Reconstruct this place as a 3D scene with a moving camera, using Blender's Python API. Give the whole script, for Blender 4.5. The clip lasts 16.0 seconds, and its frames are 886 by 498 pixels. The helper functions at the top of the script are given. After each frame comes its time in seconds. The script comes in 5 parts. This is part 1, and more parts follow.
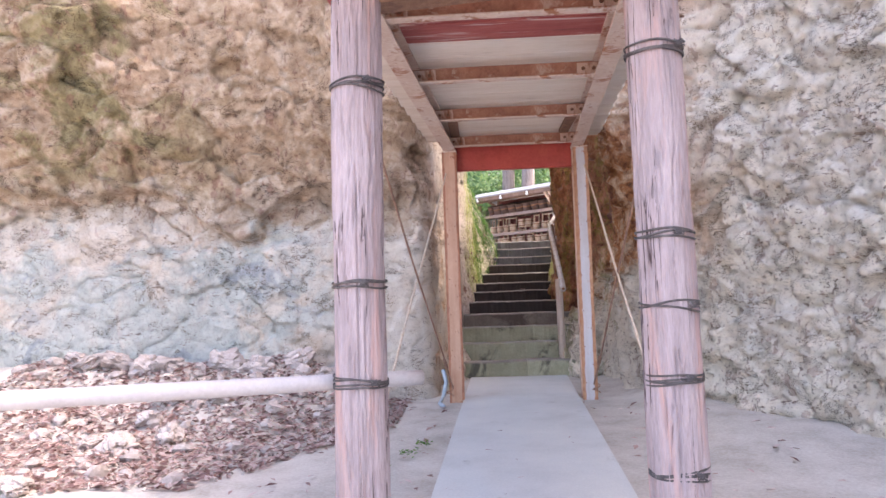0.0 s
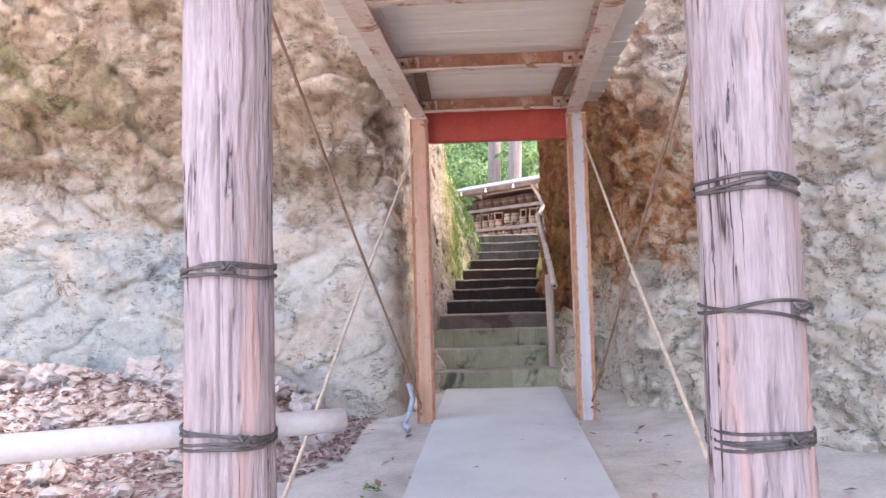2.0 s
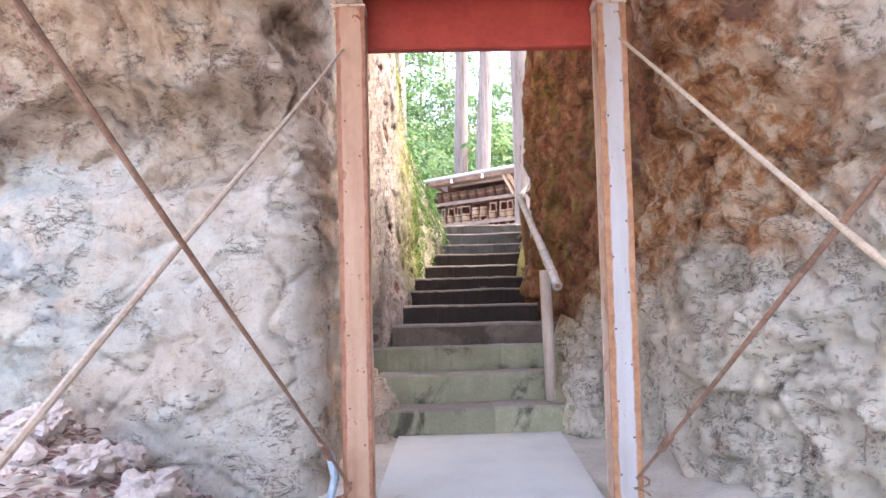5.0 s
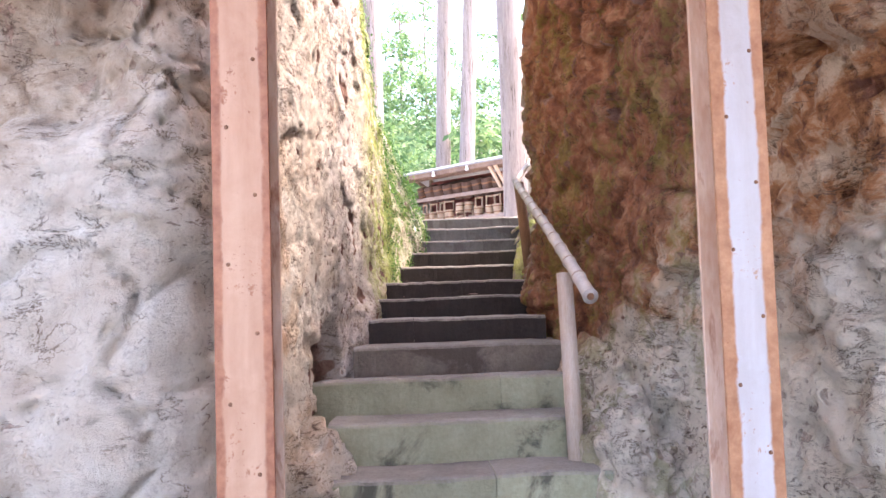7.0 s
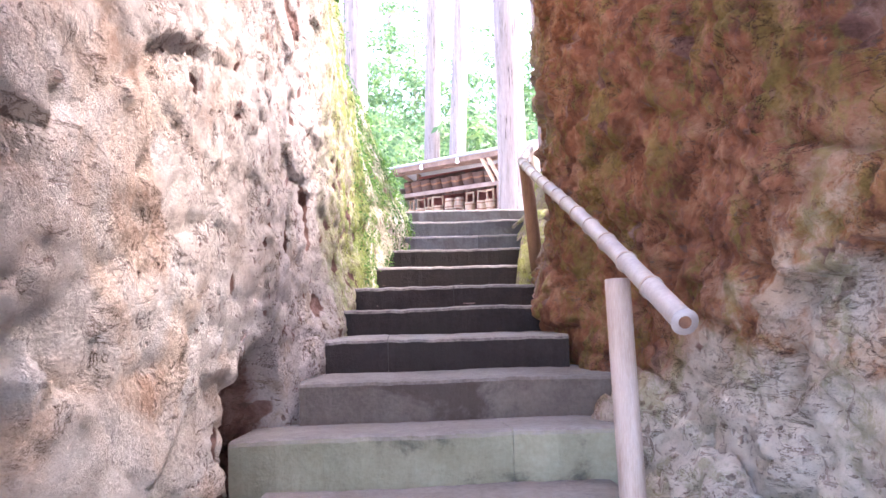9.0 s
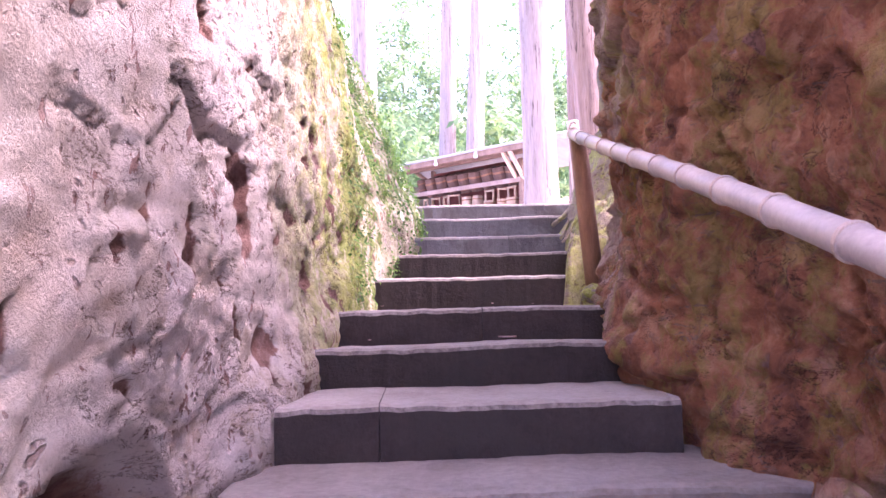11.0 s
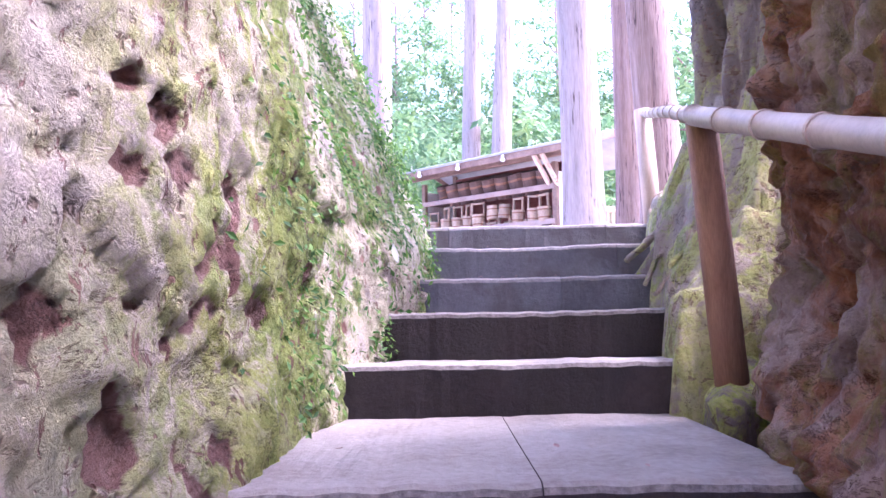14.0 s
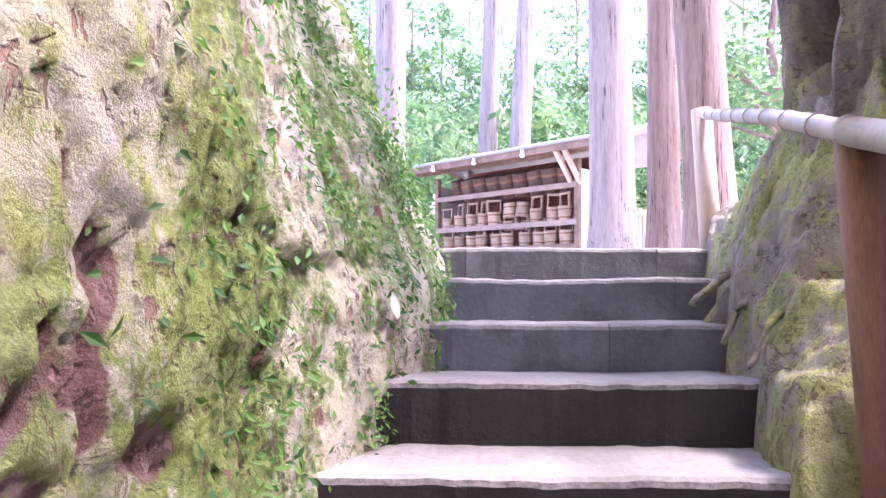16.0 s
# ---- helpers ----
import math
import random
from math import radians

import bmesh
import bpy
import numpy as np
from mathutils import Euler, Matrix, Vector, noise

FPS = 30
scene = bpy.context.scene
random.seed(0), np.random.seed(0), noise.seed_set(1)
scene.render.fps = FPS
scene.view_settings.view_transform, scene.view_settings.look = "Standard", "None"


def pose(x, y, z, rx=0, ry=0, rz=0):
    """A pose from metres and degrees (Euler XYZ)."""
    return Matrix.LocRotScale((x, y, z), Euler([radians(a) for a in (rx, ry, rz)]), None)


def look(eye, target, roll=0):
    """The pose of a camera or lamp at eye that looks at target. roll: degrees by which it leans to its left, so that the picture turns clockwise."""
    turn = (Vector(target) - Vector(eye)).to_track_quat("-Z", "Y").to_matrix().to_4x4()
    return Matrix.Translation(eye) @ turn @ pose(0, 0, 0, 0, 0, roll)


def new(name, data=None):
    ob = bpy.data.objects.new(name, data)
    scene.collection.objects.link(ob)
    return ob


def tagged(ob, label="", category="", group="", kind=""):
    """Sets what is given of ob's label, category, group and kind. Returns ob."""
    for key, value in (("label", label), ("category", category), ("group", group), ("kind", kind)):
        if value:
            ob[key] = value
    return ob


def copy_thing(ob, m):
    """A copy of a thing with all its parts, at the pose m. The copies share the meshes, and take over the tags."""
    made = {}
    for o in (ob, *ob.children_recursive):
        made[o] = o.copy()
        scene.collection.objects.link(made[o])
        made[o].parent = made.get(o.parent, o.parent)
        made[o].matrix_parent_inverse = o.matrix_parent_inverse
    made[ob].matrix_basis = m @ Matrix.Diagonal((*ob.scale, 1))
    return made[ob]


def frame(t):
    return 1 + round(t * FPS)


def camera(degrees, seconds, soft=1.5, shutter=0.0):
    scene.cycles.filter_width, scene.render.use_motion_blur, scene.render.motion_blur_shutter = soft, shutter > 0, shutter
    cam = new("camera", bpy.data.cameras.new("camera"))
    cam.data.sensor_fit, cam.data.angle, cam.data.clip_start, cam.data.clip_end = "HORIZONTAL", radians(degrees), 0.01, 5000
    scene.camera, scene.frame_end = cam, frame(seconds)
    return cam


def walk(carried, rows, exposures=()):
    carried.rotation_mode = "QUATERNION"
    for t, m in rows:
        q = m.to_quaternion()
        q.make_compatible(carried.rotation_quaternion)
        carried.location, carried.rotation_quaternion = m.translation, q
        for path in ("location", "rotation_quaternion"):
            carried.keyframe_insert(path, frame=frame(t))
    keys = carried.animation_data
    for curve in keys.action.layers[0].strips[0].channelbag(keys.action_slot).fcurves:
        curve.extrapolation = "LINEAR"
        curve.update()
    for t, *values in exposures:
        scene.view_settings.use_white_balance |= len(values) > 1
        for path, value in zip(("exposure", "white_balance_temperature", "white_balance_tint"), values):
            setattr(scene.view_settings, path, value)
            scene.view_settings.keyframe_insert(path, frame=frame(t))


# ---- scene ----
cam = camera(66.0, 16.0)
PATH = [
    (0, (0.199, -1.765, 1.154), (0.092, 0.23, 1.257), -1.9),
    (0.5, (0.213, -1.472, 1.152), (0.115, 0.523, 1.253), -1.8),
    (1, (0.223, -1.189, 1.134), (0.146, 0.807, 1.239), -1.8),
    (1.5, (0.26, -0.892, 1.115), (0.194, 1.104, 1.222), -1.7),
    (2, (0.29, -0.564, 1.122), (0.222, 1.432, 1.219), -1.6),
    (2.5, (0.273, -0.2, 1.111), (0.224, 1.797, 1.21), -1.5),
    (3, (0.257, 0.085, 1.135), (0.223, 2.082, 1.225), -1.4),
    (3.5, (0.271, 0.458, 1.117), (0.245, 2.456, 1.208), -1.4),
    (4, (0.286, 0.873, 1.092), (0.275, 2.871, 1.186), -1.3),
    (6.5, (0.315, 2.868, 1.104), (0.404, 4.863, 1.207), -1.8),
    (7, (0.358, 3.259, 1.137), (0.447, 5.254, 1.236), -1.8),
    (7.5, (0.346, 3.585, 1.133), (0.452, 5.579, 1.239), -1.6),
    (8, (0.348, 3.925, 1.132), (0.478, 5.918, 1.237), -1.5),
    (8.5, (0.392, 4.246, 1.132), (0.515, 6.24, 1.241), -1.4),
    (9, (0.429, 4.612, 1.172), (0.552, 6.606, 1.271), -1.4),
    (11.5, (0.497, 6.427, 1.276), (0.556, 8.423, 1.386), -1.4),
    (12, (0.518, 6.787, 1.307), (0.559, 8.783, 1.419), -1.5),
    (12.5, (0.516, 7.115, 1.341), (0.553, 9.111, 1.46), -1.6),
    (13, (0.512, 7.389, 1.41), (0.563, 9.384, 1.533), -1.5),
    (13.5, (0.536, 7.6, 1.493), (0.576, 9.596, 1.611), -1.2),
    (14, (0.569, 7.769, 1.567), (0.58, 9.765, 1.689), -1.1),
    (14.5, (0.558, 7.958, 1.661), (0.555, 9.956, 1.752), -0.4),
    (15, (0.537, 8.146, 1.677), (0.52, 10.143, 1.785), -0.5),
    (15.5, (0.511, 8.353, 1.726), (0.507, 10.35, 1.835), -0.2),
    (16, (0.556, 8.498, 1.796), (0.531, 10.496, 1.887), 0.3),
]
EXPOSURES = [(0, 2.88, 7200, 21), (4, 3.38, 7100, 17), (7, 3.65, 7000, 21), (9, 4.1, 6300, 26), (11.5, 4.0, 6300, 60), (12.1, 3.95, 5900, 50), (13, 3.88, 5600, 46), (15, 3.72, 5500, 40), (16, 3.68, 5900, 35)]
walk(cam, [(t, look(eye, target, roll)) for t, eye, target, roll in PATH], EXPOSURES)

# ---- light ----
SUN_ELEV, SUN_AZ = 60.0, 89.0
world = bpy.data.worlds.new("world")
scene.world = world
world.use_nodes = True
wn = world.node_tree.nodes
sky = wn.new("ShaderNodeTexSky")
sky.sky_type, sky.sun_disc = "NISHITA", False
sky.sun_elevation, sky.sun_rotation = radians(SUN_ELEV), radians(SUN_AZ)
sky.dust_density, sky.ozone_density = 2.5, 0.6
wn["Background"].inputs["Strength"].default_value = 0.15
world.node_tree.links.new(sky.outputs[0], wn["Background"].inputs["Color"])
sun = new("sun", bpy.data.lights.new("sun", "SUN"))
sun.data.energy, sun.data.angle, sun.data.color = 0.8, radians(11.0), (1.0, 0.95, 0.88)
sd = Vector((math.sin(radians(SUN_AZ)) * math.cos(radians(SUN_ELEV)), math.cos(radians(SUN_AZ)) * math.cos(radians(SUN_ELEV)), math.sin(radians(SUN_ELEV))))
sun.matrix_world = look(sd * 50, (0, 0, 0))


# ---- materials ----
def ramp(nt, fac, stops):
    r = nt.nodes.new("ShaderNodeValToRGB")
    el = r.color_ramp.elements
    while len(el) < len(stops):
        el.new(0.5)
    for e, (p, c) in zip(el, stops):
        e.position, e.color = p, (*c, 1) if len(c) == 3 else c
    nt.links.new(fac, r.inputs[0])
    return r.outputs[0]


def tex(nt, co, scale, detail=5, rough=0.6, distort=0.0):
    n = nt.nodes.new("ShaderNodeTexNoise")
    n.inputs["Scale"].default_value, n.inputs["Detail"].default_value = scale, detail
    n.inputs["Roughness"].default_value, n.inputs["Distortion"].default_value = rough, distort
    nt.links.new(co, n.inputs["Vector"])
    return n.outputs["Fac"]


def noise_colour(nt, co, scale):
    n = nt.nodes.new("ShaderNodeTexNoise")
    n.inputs["Scale"].default_value, n.inputs["Detail"].default_value = scale, 4
    nt.links.new(co, n.inputs["Vector"])
    return n.outputs["Color"]


def mixc(nt, fac, a, b, mode="MIX"):
    m = nt.nodes.new("ShaderNodeMix")
    m.data_type, m.blend_type = "RGBA", mode
    for sock, v in ((m.inputs[0], fac), (m.inputs[6], a), (m.inputs[7], b)):
        if isinstance(v, (int, float)):
            sock.default_value = v
        elif isinstance(v, tuple):
            sock.default_value = (*v, 1)
        else:
            nt.links.new(v, sock)
    return m.outputs[2]


def coords(nt, world_space=False, stretch=(1, 1, 1)):
    if world_space:
        co = nt.nodes.new("ShaderNodeNewGeometry").outputs["Position"]
    else:
        co = nt.nodes.new("ShaderNodeTexCoord").outputs["Object"]
    mp = nt.nodes.new("ShaderNodeMapping")
    mp.inputs["Scale"].default_value = stretch
    nt.links.new(co, mp.inputs["Vector"])
    return mp.outputs[0]


def band(nt, value, lo, hi):
    m = nt.nodes.new("ShaderNodeMapRange")
    m.interpolation_type = "SMOOTHSTEP"
    m.inputs[1].default_value, m.inputs[2].default_value = lo, hi
    nt.links.new(value, m.inputs[0])
    return m.outputs[0]


def math_node(nt, op, a, b):
    m = nt.nodes.new("ShaderNodeMath")
    m.operation, m.use_clamp = op, True
    for sock, v in zip(m.inputs, (a, b)):
        if isinstance(v, (int, float)):
            sock.default_value = v
        else:
            nt.links.new(v, sock)
    return m.outputs[0]


def start(name):
    m = bpy.data.materials.new(name)
    m.use_nodes = True
    return m, m.node_tree, m.node_tree.nodes["Principled BSDF"]


def bump(nt, bsdf, height, strength, distance=0.02):
    b = nt.nodes.new("ShaderNodeBump")
    b.inputs["Strength"].default_value, b.inputs["Distance"].default_value = strength, distance
    nt.links.new(height, b.inputs["Height"])
    nt.links.new(b.outputs[0], bsdf.inputs["Normal"])


def surface(name, dark, mid, light, scale=6, fine=60, rough=0.8, relief=0.4, stretch=(1, 1, 1), metal=0.0, spots=None, spot_scale=9, spot_at=0.6, vary=0.0, world_space=False, lines=False):
    """Colour at two scales, an optional second colour in patches, and fine relief."""
    m, nt, b = start(name)
    co = coords(nt, world_space, stretch)
    n1, n2 = tex(nt, co, scale), tex(nt, co, fine, 3)
    col = ramp(nt, n1, [(0.3, dark), (0.5, mid), (0.72, light)])
    col = mixc(nt, 0.35, col, ramp(nt, n2, [(0.3, dark), (0.7, light)]))
    if spots:
        s = tex(nt, co, spot_scale, 6, 0.7, 0.6)
        col = mixc(nt, ramp(nt, s, [(spot_at - 0.04, (0, 0, 0)), (spot_at + 0.05, (1, 1, 1))]), col, spots)
    if lines:
        lt = tex(nt, coords(nt, world_space, (stretch[0] * 1.3, stretch[1] * 1.3, 0.08)), scale, 4, 0.55, 0.2)
        some = band(nt, tex(nt, coords(nt, world_space, (2, 2, 0.5)), 3.0, 4), 0.48, 0.54)
        col = mixc(nt, some, col, mixc(nt, 1.0, col, ramp(nt, lt, [(0.482, (1, 1, 1)), (0.495, (0.16, 0.11, 0.105)), (0.505, (0.16, 0.11, 0.105)), (0.518, (1, 1, 1))]), "MULTIPLY"))
    if vary:
        oi = nt.nodes.new("ShaderNodeObjectInfo")
        col = mixc(nt, 1.0, col, ramp(nt, oi.outputs["Random"], [(0, (1 - vary,) * 3), (1, (1, 1, 1))]), "MULTIPLY")
    nt.links.new(col, b.inputs["Base Color"])
    b.inputs["Roughness"].default_value, b.inputs["Metallic"].default_value = rough, metal
    bump(nt, b, mixc(nt, 0.5, n1, n2), relief, 0.01)
    return m


def mask_of(nt, *parts):
    out = parts[0]
    for p in parts[1:]:
        out = math_node(nt, "MULTIPLY", out, p)
    return out


def rock_material(name, kind):
    """Weathered tuff in cream and grey with ochre, slate and moss stains, seams, and holes and a recess darkened by
    painted shade.
    """
    m, nt, b = start(name)
    co = coords(nt, True)
    big, mid = tex(nt, co, 0.9, 6, 0.62, 0.6), tex(nt, co, 5.0, 9, 0.70, 0.4)
    fine, grit = tex(nt, co, 40, 8, 0.75, 0.2), tex(nt, co, 150, 4, 0.7)
    g = nt.nodes.new("ShaderNodeNewGeometry")
    sep = nt.nodes.new("ShaderNodeSeparateXYZ")
    nt.links.new(g.outputs["Position"], sep.inputs[0])
    x, y, z = sep.outputs
    col = ramp(nt, big, [(0.34, (0.50, 0.38, 0.28)), (0.46, (0.63, 0.53, 0.43)), (0.56, (0.68, 0.62, 0.54)), (0.68, (0.66, 0.53, 0.43))])
    col = mixc(nt, 0.5, col, ramp(nt, mid, [(0.30, (0.36, 0.26, 0.20)), (0.44, (0.58, 0.50, 0.43)), (0.56, (0.68, 0.62, 0.56)), (0.70, (0.78, 0.74, 0.70))]))
    patch = tex(nt, co, 1.7, 7, 0.64, 0.7)
    streak = tex(nt, coords(nt, True, (1, 1, 0.35)), 3.2, 7, 0.66, 0.6)
    if kind == "left":
        front = math_node(nt, "SUBTRACT", 1.0, band(nt, y, 5.7, 6.0))
        away = math_node(nt, "SUBTRACT", 1.0, band(nt, x, -2.3, -0.5))
        away_gate = math_node(nt, "MULTIPLY", math_node(nt, "SUBTRACT", 1.0, band(nt, x, -0.6, -0.35)), band(nt, x, -3.2, -2.4))
        wavy = math_node(nt, "ADD", math_node(nt, "MULTIPLY", z, 0.25), math_node(nt, "MULTIPLY", patch, 0.8))
        low = math_node(nt, "SUBTRACT", 1.0, band(nt, wavy, 0.70, 0.86))
        slate = mixc(nt, band(nt, tex(nt, co, 1.5, 5, 0.6, 0.9), 0.57, 0.62), ramp(nt, mid, [(0.34, (0.27, 0.32, 0.32)), (0.48, (0.40, 0.45, 0.43)), (0.64, (0.50, 0.53, 0.49))]), ramp(nt, mid, [(0.35, (0.19, 0.24, 0.28)), (0.65, (0.34, 0.40, 0.44))]))
        col = mixc(nt, mask_of(nt, front, low, away, band(nt, big, 0.36, 0.50), 0.75), col, slate)
        ochre = ramp(nt, mid, [(0.34, (0.25, 0.135, 0.07)), (0.5, (0.43, 0.285, 0.175)), (0.66, (0.58, 0.44, 0.325))])
        high = band(nt, math_node(nt, "ADD", math_node(nt, "MULTIPLY", z, 0.25), math_node(nt, "MULTIPLY", streak, 0.30)), 0.60, 0.78)
        col = mixc(nt, mask_of(nt, front, high, 0.85), col, ochre)
        mouth = mask_of(nt, band(nt, y, 5.35, 5.7), math_node(nt, "SUBTRACT", 1.0, band(nt, y, 6.6, 7.6)), band(nt, patch, 0.48, 0.62))
        col = mixc(nt, mouth, col, ramp(nt, mid, [(0.35, (0.46, 0.29, 0.19)), (0.6, (0.70, 0.56, 0.43))]))
        crust = mask_of(nt, band(nt, y, 7.0, 8.0), band(nt, mid, 0.40, 0.52), 0.75)
        col = mixc(nt, crust, col, mixc(nt, band(nt, y, 8.3, 9.2), (0.66, 0.585, 0.555), (0.62, 0.57, 0.36)))
        # brown rock of the recess under the lip, with the overhang's shade painted in
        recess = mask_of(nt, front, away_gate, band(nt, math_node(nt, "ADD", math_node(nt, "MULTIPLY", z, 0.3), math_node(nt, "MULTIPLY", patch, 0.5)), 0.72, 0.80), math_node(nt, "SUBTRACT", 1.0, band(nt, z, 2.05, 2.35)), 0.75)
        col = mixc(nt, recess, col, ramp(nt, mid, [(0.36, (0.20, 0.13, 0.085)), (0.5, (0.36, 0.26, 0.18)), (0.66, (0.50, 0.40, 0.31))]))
        olive = mask_of(nt, front, band(nt, z, 1.9, 2.7), math_node(nt, "SUBTRACT", 1.0, band(nt, x, -3.4, -2.0)), band(nt, patch, 0.42, 0.56), 0.8)
        col = mixc(nt, olive, col, ramp(nt, mid, [(0.35, (0.09, 0.075, 0.025)), (0.6, (0.30, 0.25, 0.11))]))
    elif kind == "right":
        col = mixc(nt, math_node(nt, "MULTIPLY", band(nt, patch, 0.32, 0.54), 0.75), col, (0.80, 0.70, 0.585))
        gate = mask_of(nt, band(nt, y, 4.0, 4.9), band(nt, math_node(nt, "ADD", math_node(nt, "MULTIPLY", z, 0.2), math_node(nt, "MULTIPLY", patch, 0.6)), 0.46, 0.58))
        col = mixc(nt, gate, col, ramp(nt, mid, [(0.36, (0.16, 0.05, 0.022)), (0.47, (0.46, 0.20, 0.085)), (0.58, (0.68, 0.50, 0.36))]))
        slope = math_node(nt, "MULTIPLY", math_node(nt, "SUBTRACT", math_node(nt, "MULTIPLY", y, 0.1), 0.5), 1.54)
        deep = mask_of(nt, band(nt, y, 5.3, 6.0), band(nt, math_node(nt, "ADD", math_node(nt, "ADD", math_node(nt, "MULTIPLY", z, 0.21), math_node(nt, "MULTIPLY", patch, 0.21)), slope), 0.61, 0.71))
        col = mixc(nt, deep, col, ramp(nt, mid, [(0.34, (0.12, 0.036, 0.018)), (0.52, (0.32, 0.125, 0.062)), (0.68, (0.50, 0.28, 0.17))]))
        far = mask_of(nt, band(nt, y, 8.5, 9.3), band(nt, patch, 0.40, 0.55))
        col = mixc(nt, far, col, ramp(nt, mid, [(0.34, (0.20, 0.13, 0.12)), (0.5, (0.36, 0.27, 0.25)), (0.66, (0.48, 0.39, 0.36))]))
    elif kind == "root":
        col = mixc(nt, 0.65, col, ramp(nt, streak, [(0.36, (0.09, 0.06, 0.045)), (0.5, (0.22, 0.165, 0.12)), (0.66, (0.42, 0.34, 0.26))]))
    elif kind == "bark":
        col = mixc(nt, 0.9, col, ramp(nt, streak, [(0.36, (0.05, 0.038, 0.042)), (0.5, (0.20, 0.155, 0.15)), (0.66, (0.38, 0.32, 0.31))]))
    # moss in speckles gathered in larger patches
    spread = {"root": math_node(nt, "MULTIPLY", 0.8, 1.0), "left": band(nt, y, 8.1, 9.6), "right": mask_of(nt, band(nt, y, 5.6, 6.6), 0.5), "bark": math_node(nt, "ADD", math_node(nt, "SUBTRACT", 1.0, band(nt, z, 1.9, 2.6)), 0.35)}[kind]
    where = math_node(nt, "ADD", math_node(nt, "MULTIPLY", streak, 0.6), math_node(nt, "MULTIPLY", tex(nt, co, 13, 9, 0.74, 0.5), 0.4))
    lo = {"left": 0.447, "right": 0.485, "bark": 0.475, "root": 0.46}[kind]
    mossc = ramp(nt, tex(nt, co, 3.4, 7, 0.68, 0.5), [(0.34, (0.12, 0.18, 0.035)), (0.44, (0.29, 0.36, 0.07)), (0.53, (0.48, 0.50, 0.11)), (0.64, (0.62, 0.58, 0.31))])
    mossc = mixc(nt, 0.4, mossc, ramp(nt, fine, [(0.34, (0.06, 0.09, 0.02)), (0.52, (0.36, 0.42, 0.10)), (0.68, (0.62, 0.60, 0.26))]))
    if kind == "left":
        mossc = mixc(nt, mask_of(nt, band(nt, y, 9.2, 10.3), 0.92), mossc, ramp(nt, fine, [(0.36, (0.05, 0.06, 0.02)), (0.52, (0.17, 0.25, 0.05)), (0.66, (0.32, 0.40, 0.12))]))
    if kind == "right":
        mossc = mixc(nt, 1.0, mossc, (0.62, 0.54, 0.42), "MULTIPLY")
    moss = mask_of(nt, spread, band(nt, where, lo, lo + 0.09))
    col = mixc(nt, moss, col, mossc)
    # holes in the colour: reddish brown earth and the shade inside them, drawn out downwards
    hole_n = tex(nt, coords(nt, True, (1, 1, 0.62)), 10.0, 4, 0.55, 0.35)
    hole = math_node(nt, "SUBTRACT", 1.0, band(nt, hole_n, 0.355, 0.39))
    small = math_node(nt, "SUBTRACT", 1.0, band(nt, tex(nt, coords(nt, True, (1, 1, 0.45)), 19.0, 6, 0.66, 0.35), 0.365, 0.39))
    if kind == "left":
        hole = mask_of(nt, hole, math_node(nt, "SUBTRACT", 1.0, band(nt, y, 5.6, 6.4)))
    holes = math_node(nt, "MULTIPLY", math_node(nt, "ADD", hole, small), {"left": 0.85, "right": 0.45, "bark": 0.3, "root": 0.5}[kind])
    if kind == "left":
        holes = mask_of(nt, holes, math_node(nt, "ADD", math_node(nt, "ADD", 0.10, math_node(nt, "MULTIPLY", band(nt, z, 1.6, 2.0), 0.5)), band(nt, y, 6.6, 7.6)))
    col = mixc(nt, holes, col, ramp(nt, mid, [(0.4, (0.15, 0.055, 0.042)), (0.62, (0.32, 0.16, 0.13))]))
    # small pocks in the weathered crust, brown earth and their shade painted together
    vo = nt.nodes.new("ShaderNodeTexVoronoi")
    vo.inputs["Scale"].default_value = 34
    nt.links.new(mixc(nt, 0.06, coords(nt, True, (1, 1, 0.6)), noise_colour(nt, co, 14)), vo.inputs["Vector"])
    pock = math_node(nt, "SUBTRACT", 1.0, band(nt, vo.outputs["Distance"], 0.16, 0.34))
    pock = mask_of(nt, pock, band(nt, tex(nt, co, 5.5, 5, 0.65), 0.50, 0.60), band(nt, y, 5.9, 6.8) if kind == "left" else 0.7)
    col = mixc(nt, math_node(nt, "MULTIPLY", pock, 0.7), col, ramp(nt, mid, [(0.4, (0.13, 0.06, 0.045)), (0.62, (0.26, 0.15, 0.11))]))
    # red earth and painted shade inside the modelled hollows and cavities
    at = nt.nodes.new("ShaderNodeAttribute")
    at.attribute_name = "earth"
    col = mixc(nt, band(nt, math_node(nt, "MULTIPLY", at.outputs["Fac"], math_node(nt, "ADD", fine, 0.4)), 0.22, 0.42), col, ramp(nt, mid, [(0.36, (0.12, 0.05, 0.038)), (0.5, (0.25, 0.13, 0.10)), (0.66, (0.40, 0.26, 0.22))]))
    col = mixc(nt, 0.35 if kind == "right" else 0.5, col, ramp(nt, fine, [(0.32, (0.42, 0.35, 0.32)), (0.47, (1, 1, 1))]), "MULTIPLY")
    seam = tex(nt, coords(nt, True, (1, 1, 1.8)), 2.3, 8, 0.68, 0.7)
    seam = ramp(nt, seam, [(0.488, (1, 1, 1)), (0.498, (0.30, 0.22, 0.18)), (0.501, (0.30, 0.22, 0.18)), (0.509, (1, 1, 1))])
    col = mixc(nt, band(nt, tex(nt, co, 2.3, 4, 0.6), 0.50, 0.62), col, mixc(nt, 1.0, col, seam, "MULTIPLY"))
    # short cracks with their shadow drawn in the colour, mostly level, in broken-up patches
    nick = tex(nt, coords(nt, True, (1, 1, 2.4)), 6.5, 9, 0.72, 0.9)
